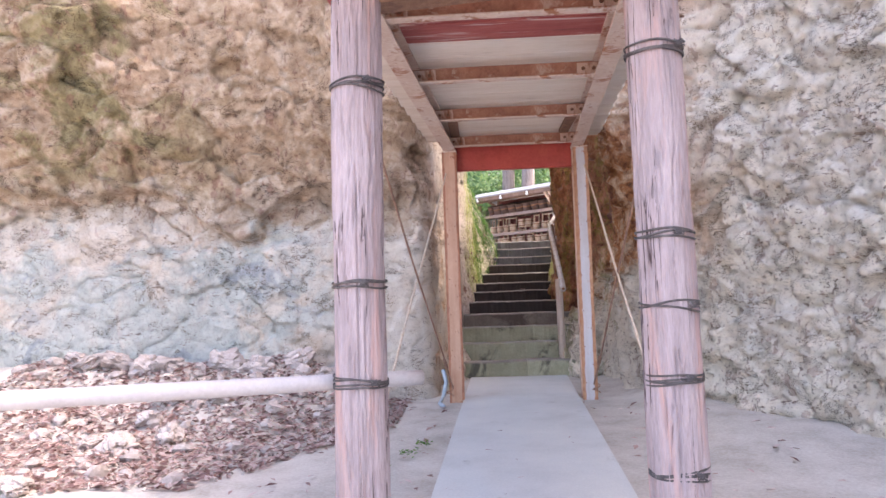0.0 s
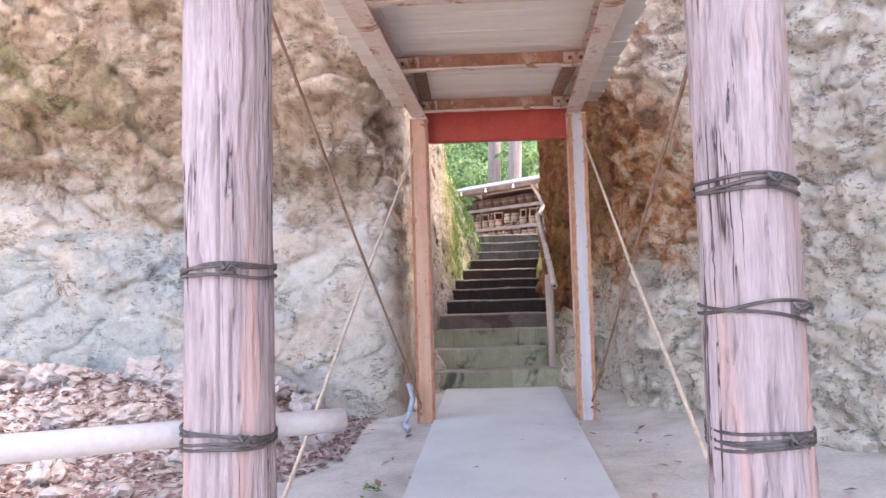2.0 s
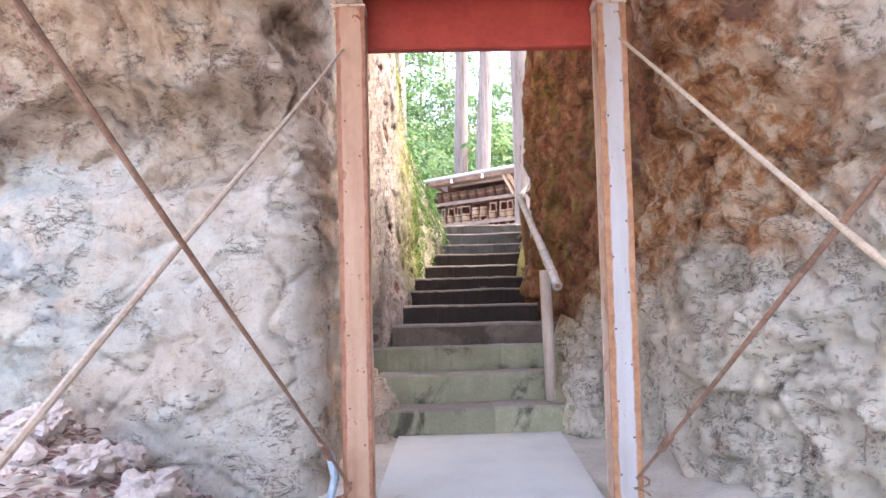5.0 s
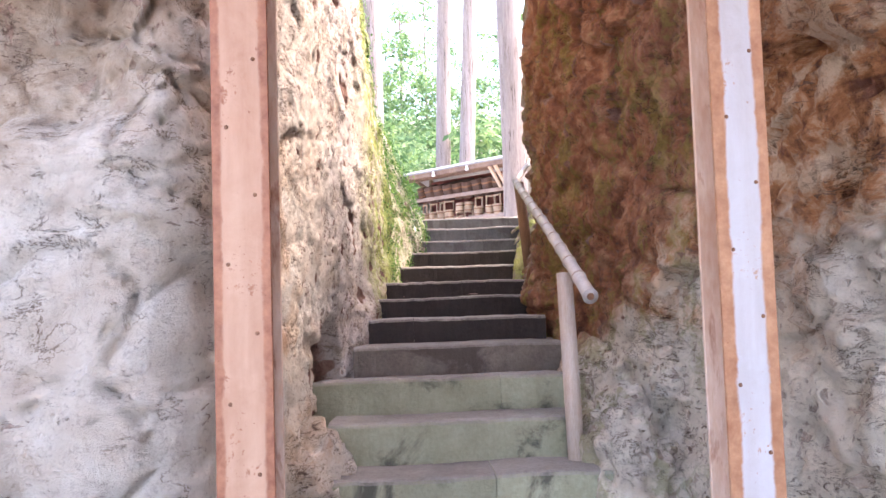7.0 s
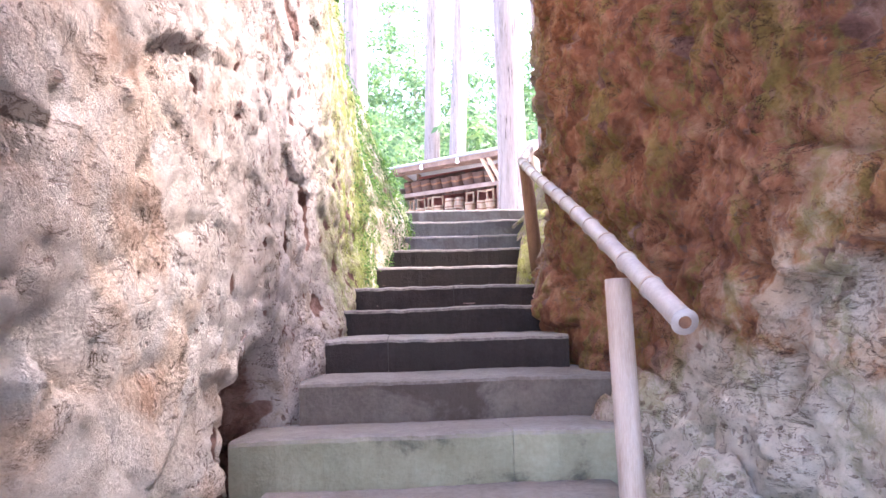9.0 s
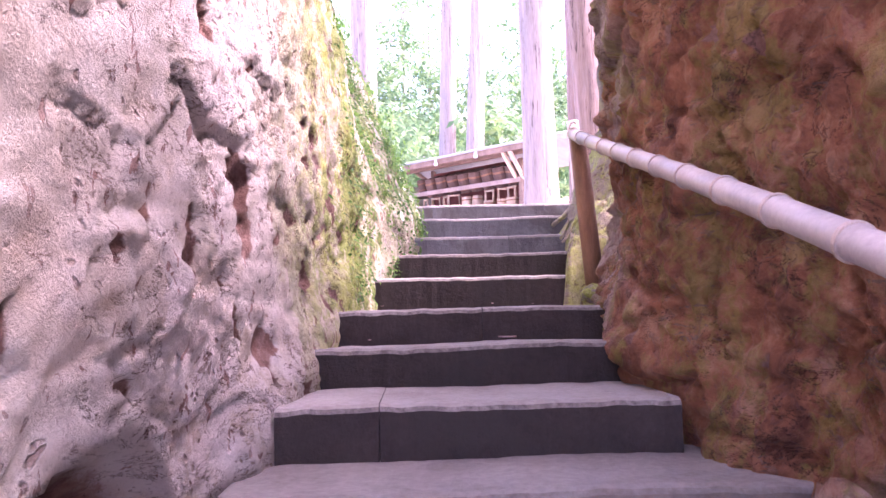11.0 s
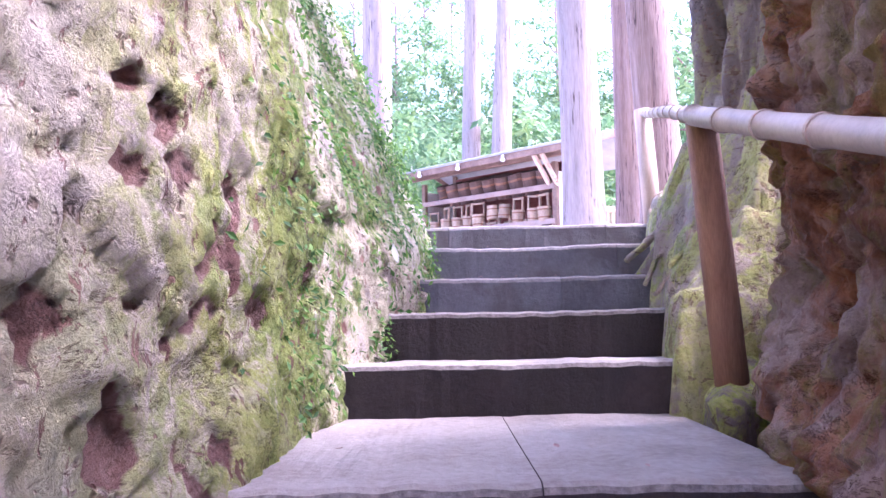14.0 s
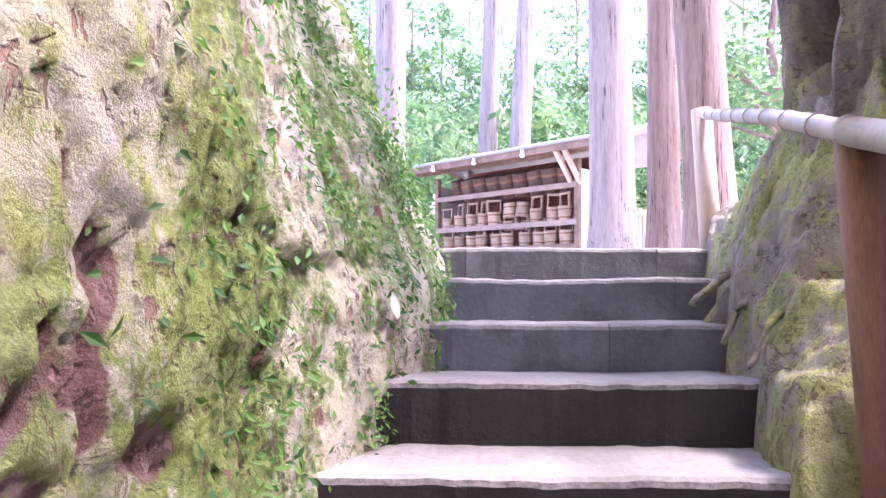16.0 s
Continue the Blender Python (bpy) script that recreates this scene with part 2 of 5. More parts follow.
    nick = ramp(nt, nick, [(0.486, (1, 1, 1)), (0.496, (0.20, 0.13, 0.10)), (0.503, (0.20, 0.13, 0.10)), (0.511, (1, 1, 1))])
    some = band(nt, tex(nt, co, 4.1, 6, 0.66), {"left": 0.53, "right": 0.50, "bark": 0.56, "root": 0.54}[kind], 0.60)
    col = mixc(nt, some, col, mixc(nt, 1.0, col, nick, "MULTIPLY"))
    # clusters of small dark chips, wider than high
    dash = math_node(nt, "SUBTRACT", 1.0, band(nt, tex(nt, coords(nt, True, (1, 1, 2.8)), 15.0, 5, 0.62, 0.7), 0.375, 0.405))
    dash = mask_of(nt, dash, band(nt, tex(nt, co, 2.6, 6, 0.68, 0.4), {"left": 0.49, "right": 0.46, "bark": 0.6, "root": 0.5}[kind], 0.58))
    col = mixc(nt, math_node(nt, "MULTIPLY", dash, 0.8), col, ramp(nt, mid, [(0.38, (0.10, 0.055, 0.04)), (0.64, (0.26, 0.17, 0.13))]))
    nt.links.new(col, b.inputs["Base Color"])
    b.inputs["Roughness"].default_value = 0.95
    h = mixc(nt, 0.25, mixc(nt, 0.45, fine, mid), grit)
    h = mixc(nt, 1.0, h, mixc(nt, holes, (1.0, 1.0, 1.0), (0.25, 0.25, 0.25)), "MULTIPLY")
    h = mixc(nt, 1.0, h, mixc(nt, pock, (1.0, 1.0, 1.0), (0.35, 0.35, 0.35)), "MULTIPLY")
    h = mixc(nt, 1.0, h, mixc(nt, dash, (1.0, 1.0, 1.0), (0.4, 0.4, 0.4)), "MULTIPLY")
    h = mixc(nt, some, h, mixc(nt, 0.7, h, nick, "MULTIPLY"))
    bump(nt, b, h, 1.0, 0.05)
    return m


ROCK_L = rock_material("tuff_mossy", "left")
ROCK_R = rock_material("tuff", "right")
MOSSBARK = rock_material("mossy_bark", "bark")
MOSSROOT = rock_material("mossy_root", "root")
SOIL = surface("soil", (0.30, 0.26, 0.22), (0.46, 0.42, 0.38), (0.56, 0.53, 0.49), 2.5, 50, 0.95, 0.6, world_space=True)
CONCRETE = surface("concrete", (0.42, 0.43, 0.43), (0.52, 0.53, 0.53), (0.60, 0.60, 0.58), 1.6, 70, 0.85, 0.15, spots=(0.36, 0.36, 0.35), spot_scale=3, spot_at=0.66, world_space=True)
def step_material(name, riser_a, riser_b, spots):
    """Step stone with light from above painted in: pale treads and dark risers, plus stains."""
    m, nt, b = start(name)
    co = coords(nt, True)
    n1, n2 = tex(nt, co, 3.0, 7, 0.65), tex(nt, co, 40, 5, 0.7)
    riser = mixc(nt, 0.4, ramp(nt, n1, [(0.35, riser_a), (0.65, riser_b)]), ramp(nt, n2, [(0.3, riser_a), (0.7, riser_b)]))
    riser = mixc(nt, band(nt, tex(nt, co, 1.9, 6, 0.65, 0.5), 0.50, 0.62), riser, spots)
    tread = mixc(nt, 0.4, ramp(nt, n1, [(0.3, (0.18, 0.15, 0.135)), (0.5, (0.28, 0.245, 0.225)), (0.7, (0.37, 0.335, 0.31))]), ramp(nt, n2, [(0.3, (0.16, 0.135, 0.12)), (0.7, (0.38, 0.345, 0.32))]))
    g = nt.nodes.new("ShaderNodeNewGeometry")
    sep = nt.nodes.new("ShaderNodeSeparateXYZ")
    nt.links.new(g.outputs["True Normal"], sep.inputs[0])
    # faces turned up take the pale tone, as if lit from above
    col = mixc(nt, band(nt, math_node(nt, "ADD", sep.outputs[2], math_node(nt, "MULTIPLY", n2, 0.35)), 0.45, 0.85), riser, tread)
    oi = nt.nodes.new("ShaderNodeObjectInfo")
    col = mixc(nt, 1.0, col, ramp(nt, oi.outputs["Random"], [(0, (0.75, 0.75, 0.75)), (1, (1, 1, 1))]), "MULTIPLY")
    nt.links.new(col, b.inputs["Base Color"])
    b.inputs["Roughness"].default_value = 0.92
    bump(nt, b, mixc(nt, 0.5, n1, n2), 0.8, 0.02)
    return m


STEPSHADE = step_material("step_stone", (0.018, 0.013, 0.013), (0.055, 0.040, 0.037), (0.035, 0.028, 0.026))
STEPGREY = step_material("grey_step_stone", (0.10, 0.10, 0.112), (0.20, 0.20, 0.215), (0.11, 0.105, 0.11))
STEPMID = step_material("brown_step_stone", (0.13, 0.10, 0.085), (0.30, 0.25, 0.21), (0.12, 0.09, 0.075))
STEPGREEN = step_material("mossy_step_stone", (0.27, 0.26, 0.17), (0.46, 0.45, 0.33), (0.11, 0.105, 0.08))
POSTWOOD = surface("weathered_wood", (0.24, 0.18, 0.18), (0.39, 0.295, 0.295), (0.51, 0.41, 0.41), 4, 60, 0.85, 0.9, (3, 3, 0.3), spots=(0.50, 0.31, 0.275), spot_scale=1.3, spot_at=0.53, lines=True)
WIRE = surface("dark_wire", (0.06, 0.05, 0.05), (0.12, 0.10, 0.10), (0.2, 0.18, 0.17), 30, 90, 0.6, 0.3, metal=0.6)
PAINT = surface("peeling_paint", (0.46, 0.29, 0.20), (0.62, 0.47, 0.38), (0.70, 0.64, 0.59), 3, 40, 0.6, 0.3, (1, 1, 0.3), spots=(0.33, 0.13, 0.06), spot_scale=6, spot_at=0.58)
RUST = surface("rusty_paint", (0.42, 0.22, 0.14), (0.60, 0.42, 0.33), (0.68, 0.57, 0.50), 4, 45, 0.65, 0.4, (1, 1, 0.3), spots=(0.28, 0.10, 0.05), spot_scale=5, spot_at=0.56)
WHITEPAINT = surface("white_enamel", (0.40, 0.35, 0.33), (0.52, 0.48, 0.47), (0.60, 0.58, 0.58), 2.5, 40, 0.5, 0.2, (1, 1, 0.3), spots=(0.45, 0.22, 0.13), spot_scale=6, spot_at=0.66)


def painted_steel(name, paint_a, paint_b, rust_a, rust_b, edge, worn):
    """Old paint over steel: chalky patches, vertical runs, rust creeping in from the flange edges."""
    m, nt, b = start(name)
    co = coords(nt)
    runs, blot, fine = tex(nt, coords(nt, False, (6, 6, 0.5)), 3, 5, 0.6), tex(nt, co, 5, 8, 0.7, 0.6), tex(nt, co, 60, 5, 0.7)
    paint = mixc(nt, 0.5, ramp(nt, blot, [(0.35, paint_a), (0.62, paint_b)]), ramp(nt, runs, [(0.35, paint_a), (0.65, paint_b)]))
    sep = nt.nodes.new("ShaderNodeSeparateXYZ")
    nt.links.new(nt.nodes["Texture Coordinate"].outputs["Object"], sep.inputs[0])
    side = nt.nodes.new("ShaderNodeMath")
    side.operation = "ABSOLUTE"
    nt.links.new(sep.outputs[0], side.inputs[0])
    rim = band(nt, math_node(nt, "ADD", math_node(nt, "MULTIPLY", side.outputs[0], 10.0), math_node(nt, "MULTIPLY", blot, 0.4)), edge, edge + 0.10)
    rust = ramp(nt, tex(nt, co, 14, 7, 0.7), [(0.35, rust_a), (0.65, rust_b)])
    col = mixc(nt, rim, paint, rust)
    col = mixc(nt, band(nt, math_node(nt, "ADD", math_node(nt, "MULTIPLY", blot, 0.7), math_node(nt, "MULTIPLY", fine, 0.3)), worn, worn + 0.05), col, rust)
    col = mixc(nt, band(nt, fine, 0.66, 0.72), col, rust_a)
    nt.links.new(col, b.inputs["Base Color"])
    b.inputs["Roughness"].default_value = 0.6
    bump(nt, b, mixc(nt, 0.5, blot, fine), 0.35, 0.006)
    return m


SALMON = painted_steel("salmon_paint", (0.37, 0.18, 0.11), (0.51, 0.32, 0.225), (0.22, 0.075, 0.04), (0.40, 0.17, 0.095), 0.66, 0.56)
BLUISH = painted_steel("bluish_white_paint", (0.40, 0.35, 0.345), (0.50, 0.49, 0.52), (0.30, 0.12, 0.06), (0.48, 0.25, 0.14), 0.56, 0.57)
RUSTRED = surface("red_rust", (0.20, 0.075, 0.045), (0.34, 0.14, 0.085), (0.46, 0.24, 0.16), 9, 60, 0.75, 0.5, spots=(0.50, 0.36, 0.28), spot_scale=8, spot_at=0.62)
RUSTDARK = surface("bare_rust", (0.09, 0.04, 0.025), (0.20, 0.09, 0.05), (0.32, 0.16, 0.09), 12, 60, 0.8, 0.5)
DECK = surface("white_board", (0.58, 0.47, 0.37), (0.72, 0.63, 0.53), (0.78, 0.72, 0.65), 3, 40, 0.7, 0.2, (0.3, 3, 1), spots=(0.52, 0.42, 0.34), spot_scale=4, spot_at=0.64)
REDBOARD = surface("red_board", (0.20, 0.03, 0.03), (0.38, 0.07, 0.06), (0.46, 0.16, 0.13), 5, 45, 0.6, 0.3, (0.35, 4, 1), spots=(0.60, 0.46, 0.42), spot_scale=3.5, spot_at=0.6)
REDBEAM = surface("red_beam", (0.30, 0.03, 0.02), (0.42, 0.05, 0.04), (0.48, 0.08, 0.05), 5, 45, 0.5, 0.2)
ROPE = surface("pale_rope", (0.42, 0.30, 0.22), (0.56, 0.44, 0.34), (0.66, 0.55, 0.46), 30, 120, 0.9, 0.5)
ROD = surface("rusty_rod", (0.13, 0.06, 0.04), (0.28, 0.15, 0.10), (0.42, 0.27, 0.20), 14, 90, 0.7, 0.5)
BAMBOO = surface("grey_bamboo", (0.32, 0.27, 0.25), (0.45, 0.39, 0.36), (0.54, 0.48, 0.45), 6, 60, 0.55, 0.2, (1, 1, 1))
POLE = surface("pale_pole", (0.46, 0.40, 0.38), (0.56, 0.50, 0.48), (0.64, 0.59, 0.57), 4, 60, 0.5, 0.2)
RAILWOOD = surface("rail_wood", (0.34, 0.24, 0.19), (0.48, 0.38, 0.32), (0.58, 0.49, 0.43), 6, 60, 0.75, 0.4, (4, 4, 0.4))
BROWNWOOD = surface("brown_wood", (0.13, 0.06, 0.04), (0.24, 0.12, 0.07), (0.34, 0.19, 0.12), 5, 60, 0.75, 0.4, (4, 4, 0.4))
STONE = surface("rubble_stone", (0.28, 0.23, 0.21), (0.45, 0.38, 0.355), (0.58, 0.52, 0.49), 5, 60, 0.92, 0.6, vary=0.3)
SHEDWOOD = surface("shed_wood", (0.10, 0.06, 0.045), (0.20, 0.12, 0.09), (0.30, 0.20, 0.15), 4, 50, 0.8, 0.3)
SHELFWOOD = surface("shelf_wood", (0.20, 0.13, 0.11), (0.30, 0.21, 0.18), (0.38, 0.29, 0.25), 4, 50, 0.8, 0.3)
SHEDRED = surface("shed_back", (0.16, 0.045, 0.04), (0.26, 0.075, 0.065), (0.34, 0.12, 0.10), 4, 50, 0.85, 0.3)
ROOFTIN = surface("roof_sheet", (0.20, 0.20, 0.215), (0.28, 0.28, 0.295), (0.36, 0.36, 0.375), 3, 50, 0.45, 0.2, metal=0.3)
PLASTER = surface("white_panel", (0.66, 0.65, 0.63), (0.76, 0.75, 0.73), (0.80, 0.80, 0.79), 3, 50, 0.8, 0.15)
PAILWOOD = surface("pail_wood", (0.26, 0.16, 0.10), (0.42, 0.29, 0.20), (0.52, 0.39, 0.29), 12, 60, 0.7, 0.3, vary=0.35)
DARKPAIL = surface("dark_pail_wood", (0.07, 0.035, 0.03), (0.13, 0.07, 0.055), (0.19, 0.11, 0.085), 12, 60, 0.75, 0.3, vary=0.3)
BARK = surface("cedar_bark", (0.11, 0.065, 0.055), (0.22, 0.145, 0.12), (0.32, 0.23, 0.205), 5, 40, 0.9, 0.9, (3, 3, 0.18), world_space=True, lines=True)
PALEBARK = surface("pale_bark", (0.14, 0.11, 0.10), (0.24, 0.19, 0.175), (0.33, 0.275, 0.26), 5, 40, 0.9, 0.8, (3, 3, 0.18), world_space=True, lines=True)
FENCE = surface("bamboo_fence", (0.42, 0.32, 0.20), (0.58, 0.46, 0.30), (0.66, 0.55, 0.40), 5, 50, 0.7, 0.3, (6, 6, 0.4))


def leaf_material(name, a, b_, c):
    m, nt, b = start(name)
    g = nt.nodes.new("ShaderNodeNewGeometry")
    col = ramp(nt, g.outputs["Random Per Island"], [(0.0, a), (0.5, b_), (1.0, c)])
    nt.links.new(col, b.inputs["Base Color"])
    b.inputs["Roughness"].default_value = 0.55
    tr = nt.nodes.new("ShaderNodeBsdfTranslucent")
    nt.links.new(col, tr.inputs["Color"])
    mx = nt.nodes.new("ShaderNodeMixShader")
    mx.inputs[0].default_value = 0.45
    nt.links.new(b.outputs[0], mx.inputs[1])
    nt.links.new(tr.outputs[0], mx.inputs[2])
    nt.links.new(mx.outputs[0], nt.nodes["Material Output"].inputs["Surface"])
    return m


LEAF = leaf_material("forest_leaf", (0.06, 0.13, 0.05), (0.12, 0.23, 0.09), (0.22, 0.32, 0.12))
IVY = leaf_material("ivy_leaf", (0.03, 0.09, 0.018), (0.07, 0.19, 0.03), (0.17, 0.31, 0.05))
DRYLEAF = leaf_material("dry_leaf", (0.14, 0.07, 0.065), (0.39, 0.255, 0.235), (0.61, 0.50, 0.475))


# ---- builders ----
def part(name, bm, material, parent=None, label="", smooth=False):
    me = bpy.data.meshes.new(name)
    bm.to_mesh(me)
    bm.free()
    me.materials.append(material)
    if smooth:
        me.shade_smooth()
    ob = new(name, me)
    ob.parent = parent
    if label:
        ob["label"] = label
    return ob


def empty(name, place, label, category, group="", kind=""):
    ob = new(name)
    ob.empty_display_size = 0.1
    ob.location = place
    return tagged(ob, label, category, group, kind)


def box_bm(size, m=None, bevel=0.006, bm=None):
    bm = bm or bmesh.new()
    made = bmesh.ops.create_cube(bm, size=1.0)["verts"]
    bmesh.ops.scale(bm, vec=size, verts=made)
    if bevel:
        edges = list({e for v in made for e in v.link_edges})
        out = bmesh.ops.bevel(bm, geom=edges, offset=bevel, segments=1, affect="EDGES")
        made = list({v for f in out["faces"] for v in f.verts} | {v for v in made if v.is_valid})
    if m is not None:
        bmesh.ops.transform(bm, matrix=m, verts=[v for v in made if v.is_valid])
    return bm


def along(a, b):
    """The pose in the middle between a and b, with z from a to b."""
    a, b = Vector(a), Vector(b)
    return Matrix.Translation((a + b) / 2) @ (b - a).to_track_quat("Z", "Y").to_matrix().to_4x4()


def along_y(a, b):
    """The pose in the middle between a and b, with y from a to b and z up."""
    a, b = Vector(a), Vector(b)
    return Matrix.Translation((a + b) / 2) @ (b - a).to_track_quat("Y", "Z").to_matrix().to_4x4()


def tube_bm(points, radius, sides=12, bm=None, caps=True, rough=0.0):
    """A tube through points; radius is a number or one for each point."""
    bm = bm or bmesh.new()
    pts = [Vector(p) for p in points]
    rads = radius if isinstance(radius, (list, tuple)) else [radius] * len(pts)
    rings = []
    ref = Vector((0.31, 0.17, 0.93)).normalized()
    for i, p in enumerate(pts):
        d = (pts[min(i + 1, len(pts) - 1)] - pts[max(i - 1, 0)]).normalized()
        side = d.cross(ref if abs(d.dot(ref)) < 0.95 else Vector((1, 0, 0))).normalized()
        up = d.cross(side)
        ring = []
        for k in range(sides):
            a = 2 * math.pi * k / sides
            q = side * math.cos(a) + up * math.sin(a)
            r = rads[i] * (1 + rough * noise.noise(p * 3 + q * 2.2))
            ring.append(bm.verts.new(p + q * r))
        rings.append(ring)
    for r0, r1 in zip(rings, rings[1:]):
        for k in range(sides):
            bm.faces.new((r0[k], r0[(k + 1) % sides], r1[(k + 1) % sides], r1[k]))
    if caps:
        bm.faces.new(list(reversed(rings[0])))
        bm.faces.new(rings[-1])
    return bm


def lathe_bm(profile, sides=16, bm=None):
    """A turned solid from (radius, z) pairs."""
    bm = bm or bmesh.new()
    rings = [[bm.verts.new((r * math.cos(2 * math.pi * k / sides), r * math.sin(2 * math.pi * k / sides), z)) for k in range(sides)] for r, z in profile]
    for r0, r1 in zip(rings, rings[1:]):
        for k in range(sides):
            bm.faces.new((r0[k], r0[(k + 1) % sides], r1[(k + 1) % sides], r1[k]))
    bm.faces.new(list(reversed(rings[0])))
    bm.faces.new(rings[-1])
    return bm


def smooth_line(points, n):
    """n points at even steps along a Catmull-Rom line."""
    pts = [Vector(p) for p in points]
    dense = []
    for i in range(len(pts) - 1):
        p0, p1, p2, p3 = pts[max(i - 1, 0)], pts[i], pts[i + 1], pts[min(i + 2, len(pts) - 1)]
        for k in range(40):
            t = k / 40
            dense.append(0.5 * (2 * p1 + (p2 - p0) * t + (2 * p0 - 5 * p1 + 4 * p2 - p3) * t * t + (3 * p1 - p0 - 3 * p2 + p3) * t ** 3))
    dense.append(pts[-1])
    length = [0.0]
    for a, b in zip(dense, dense[1:]):
        length.append(length[-1] + (b - a).length)
    out, j = [], 0
    for k in range(n):
        s = length[-1] * k / (n - 1)
        while j < len(dense) - 2 and length[j + 1] < s:
            j += 1
        f = (s - length[j]) / max(length[j + 1] - length[j], 1e-9)
        out.append(dense[j].lerp(dense[j + 1], f))
    return out


def smooth(a, b, v):
    t = min(max((v - a) / (b - a), 0), 1)
    return t * t * (3 - 2 * t)


def facets(p, scale, slope):
    """Broken faces: each cell of the rock is a plane with a tilt of its own."""
    q = p * scale
    dist, pts = noise.voronoi(q)
    c = pts[0]
    t = noise.noise_vector(c * 3.7 + Vector((1.3, 2.1, 0.7)))
    return (slope * (q - c).dot(t) * 1.6 + 0.5 * slope * noise.cell(c * 9.1) - 0.30 * slope * max(0.0, 1 - (dist[1] - dist[0]) / 0.10)) / scale


def rock_relief(p):
    """How far the rock stands out at p: bulges, broken faces, ledges, cracks, pits and grain."""
    cutting = min(max((p.y - 5.4) / 0.6, 0), 1)
    left = p.x < 0.8
    inside = 0.72 - (0.52 if left else 0.22) * cutting
    fine = 0.02 + inside * 0.9
    if left:
        calm = smooth(2.0, 1.5, p.z + 0.5 * noise.noise(Vector((p.x * 1.3, 0, 6)))) * (1 - cutting)
        inside *= 1 - 0.72 * calm
        fine *= (1 - 0.55 * calm) * (1 - 0.5 * (1 - cutting))
    else:
        fine *= 0.45 + 0.55 * smooth(3.2, 4.4, p.y)
    w = noise.noise_vector(p * 1.1) * 0.22
    q = Vector((p.x, p.y, p.z * 1.55)) + w
    d = 0.15 * noise.noise(p * 0.8 + Vector((3, 7, 1)))
    d += 0.05 * noise.noise(q * 2.3)
    d += facets(q, 1.7, 0.24) + facets(q + Vector((5, 1, 2)), 4.6, 0.26)
    d *= inside
    d += fine * (facets(p + w + Vector((2, 8, 3)), 11.0, 0.30) + 0.6 * facets(p + w * 0.5, 19.0, 0.42))
    d += 0.006 * noise.noise(p * 17) + 0.006 * noise.noise(p * 5.5) + 0.005 * noise.noise(p * 29)
    if not left:
        # gullies and ribs running down the broken right-hand face
        r = Vector((p.x + 0.35 * p.z, p.y + 0.35 * p.z, p.z * 0.55)) + w * 0.7
        rib = 1 - abs(noise.noise(r * 2.6 + Vector((1, 9, 4)))) * 2.2
        d += (0.07 * (rib - 0.45) + 0.030 * (0.6 - 2.4 * abs(noise.noise(r * 7.5)))) * (1 - 0.55 * cutting) * (0.35 + 0.65 * smooth(3.0, 4.4, p.y))
        d += 0.016 * (1 - 2.4 * abs(noise.noise(p * 16 + Vector((3, 3, 3)))))
    elif p.y > 6.4:
        # crumbling crust
        d += smooth(6.4, 7.4, p.y) * (0.28 * facets(p + w, 15.0, 0.40) + 0.007 * (0.6 - 2.4 * abs(noise.noise(p * 21 + Vector((3, 3, 3))))))
    crack = abs(noise.noise(q * 1.5 + Vector((5, 5, 5))))
    if crack < 0.03:
        d -= 0.035 * (1 - crack / 0.03) * (1 - 0.6 * cutting)
    return d - hollow(p)


def hollow(p):
    """Depth of the holes that have weathered out of the rock at p."""
    r = p + noise.noise_vector(p * 7) * 0.05 + noise.noise_vector(p * 21) * 0.012
    d = 0.0
    pit = noise.noise(Vector((r.x * 5.2, r.y * 5.2, r.z * 3.4)) + Vector((11, 3, 8)))
    at = 0.60 - 0.02 * smooth(6.6, 7.2, p.y) * smooth(9.0, 8.2, p.y)
    if pit > at:
        d += min(0.6 * (pit - at), 0.03)
    pit = noise.noise(Vector((r.x * 13, r.y * 13, r.z * 8.0)) + Vector((1, 6, 2)))
    at = 0.56 - 0.06 * smooth(6.6, 7.2, p.y) * smooth(9.4, 8.2, p.y)
    if pit > at:
        d += min(0.30 * (pit - at), 0.02)
    return d


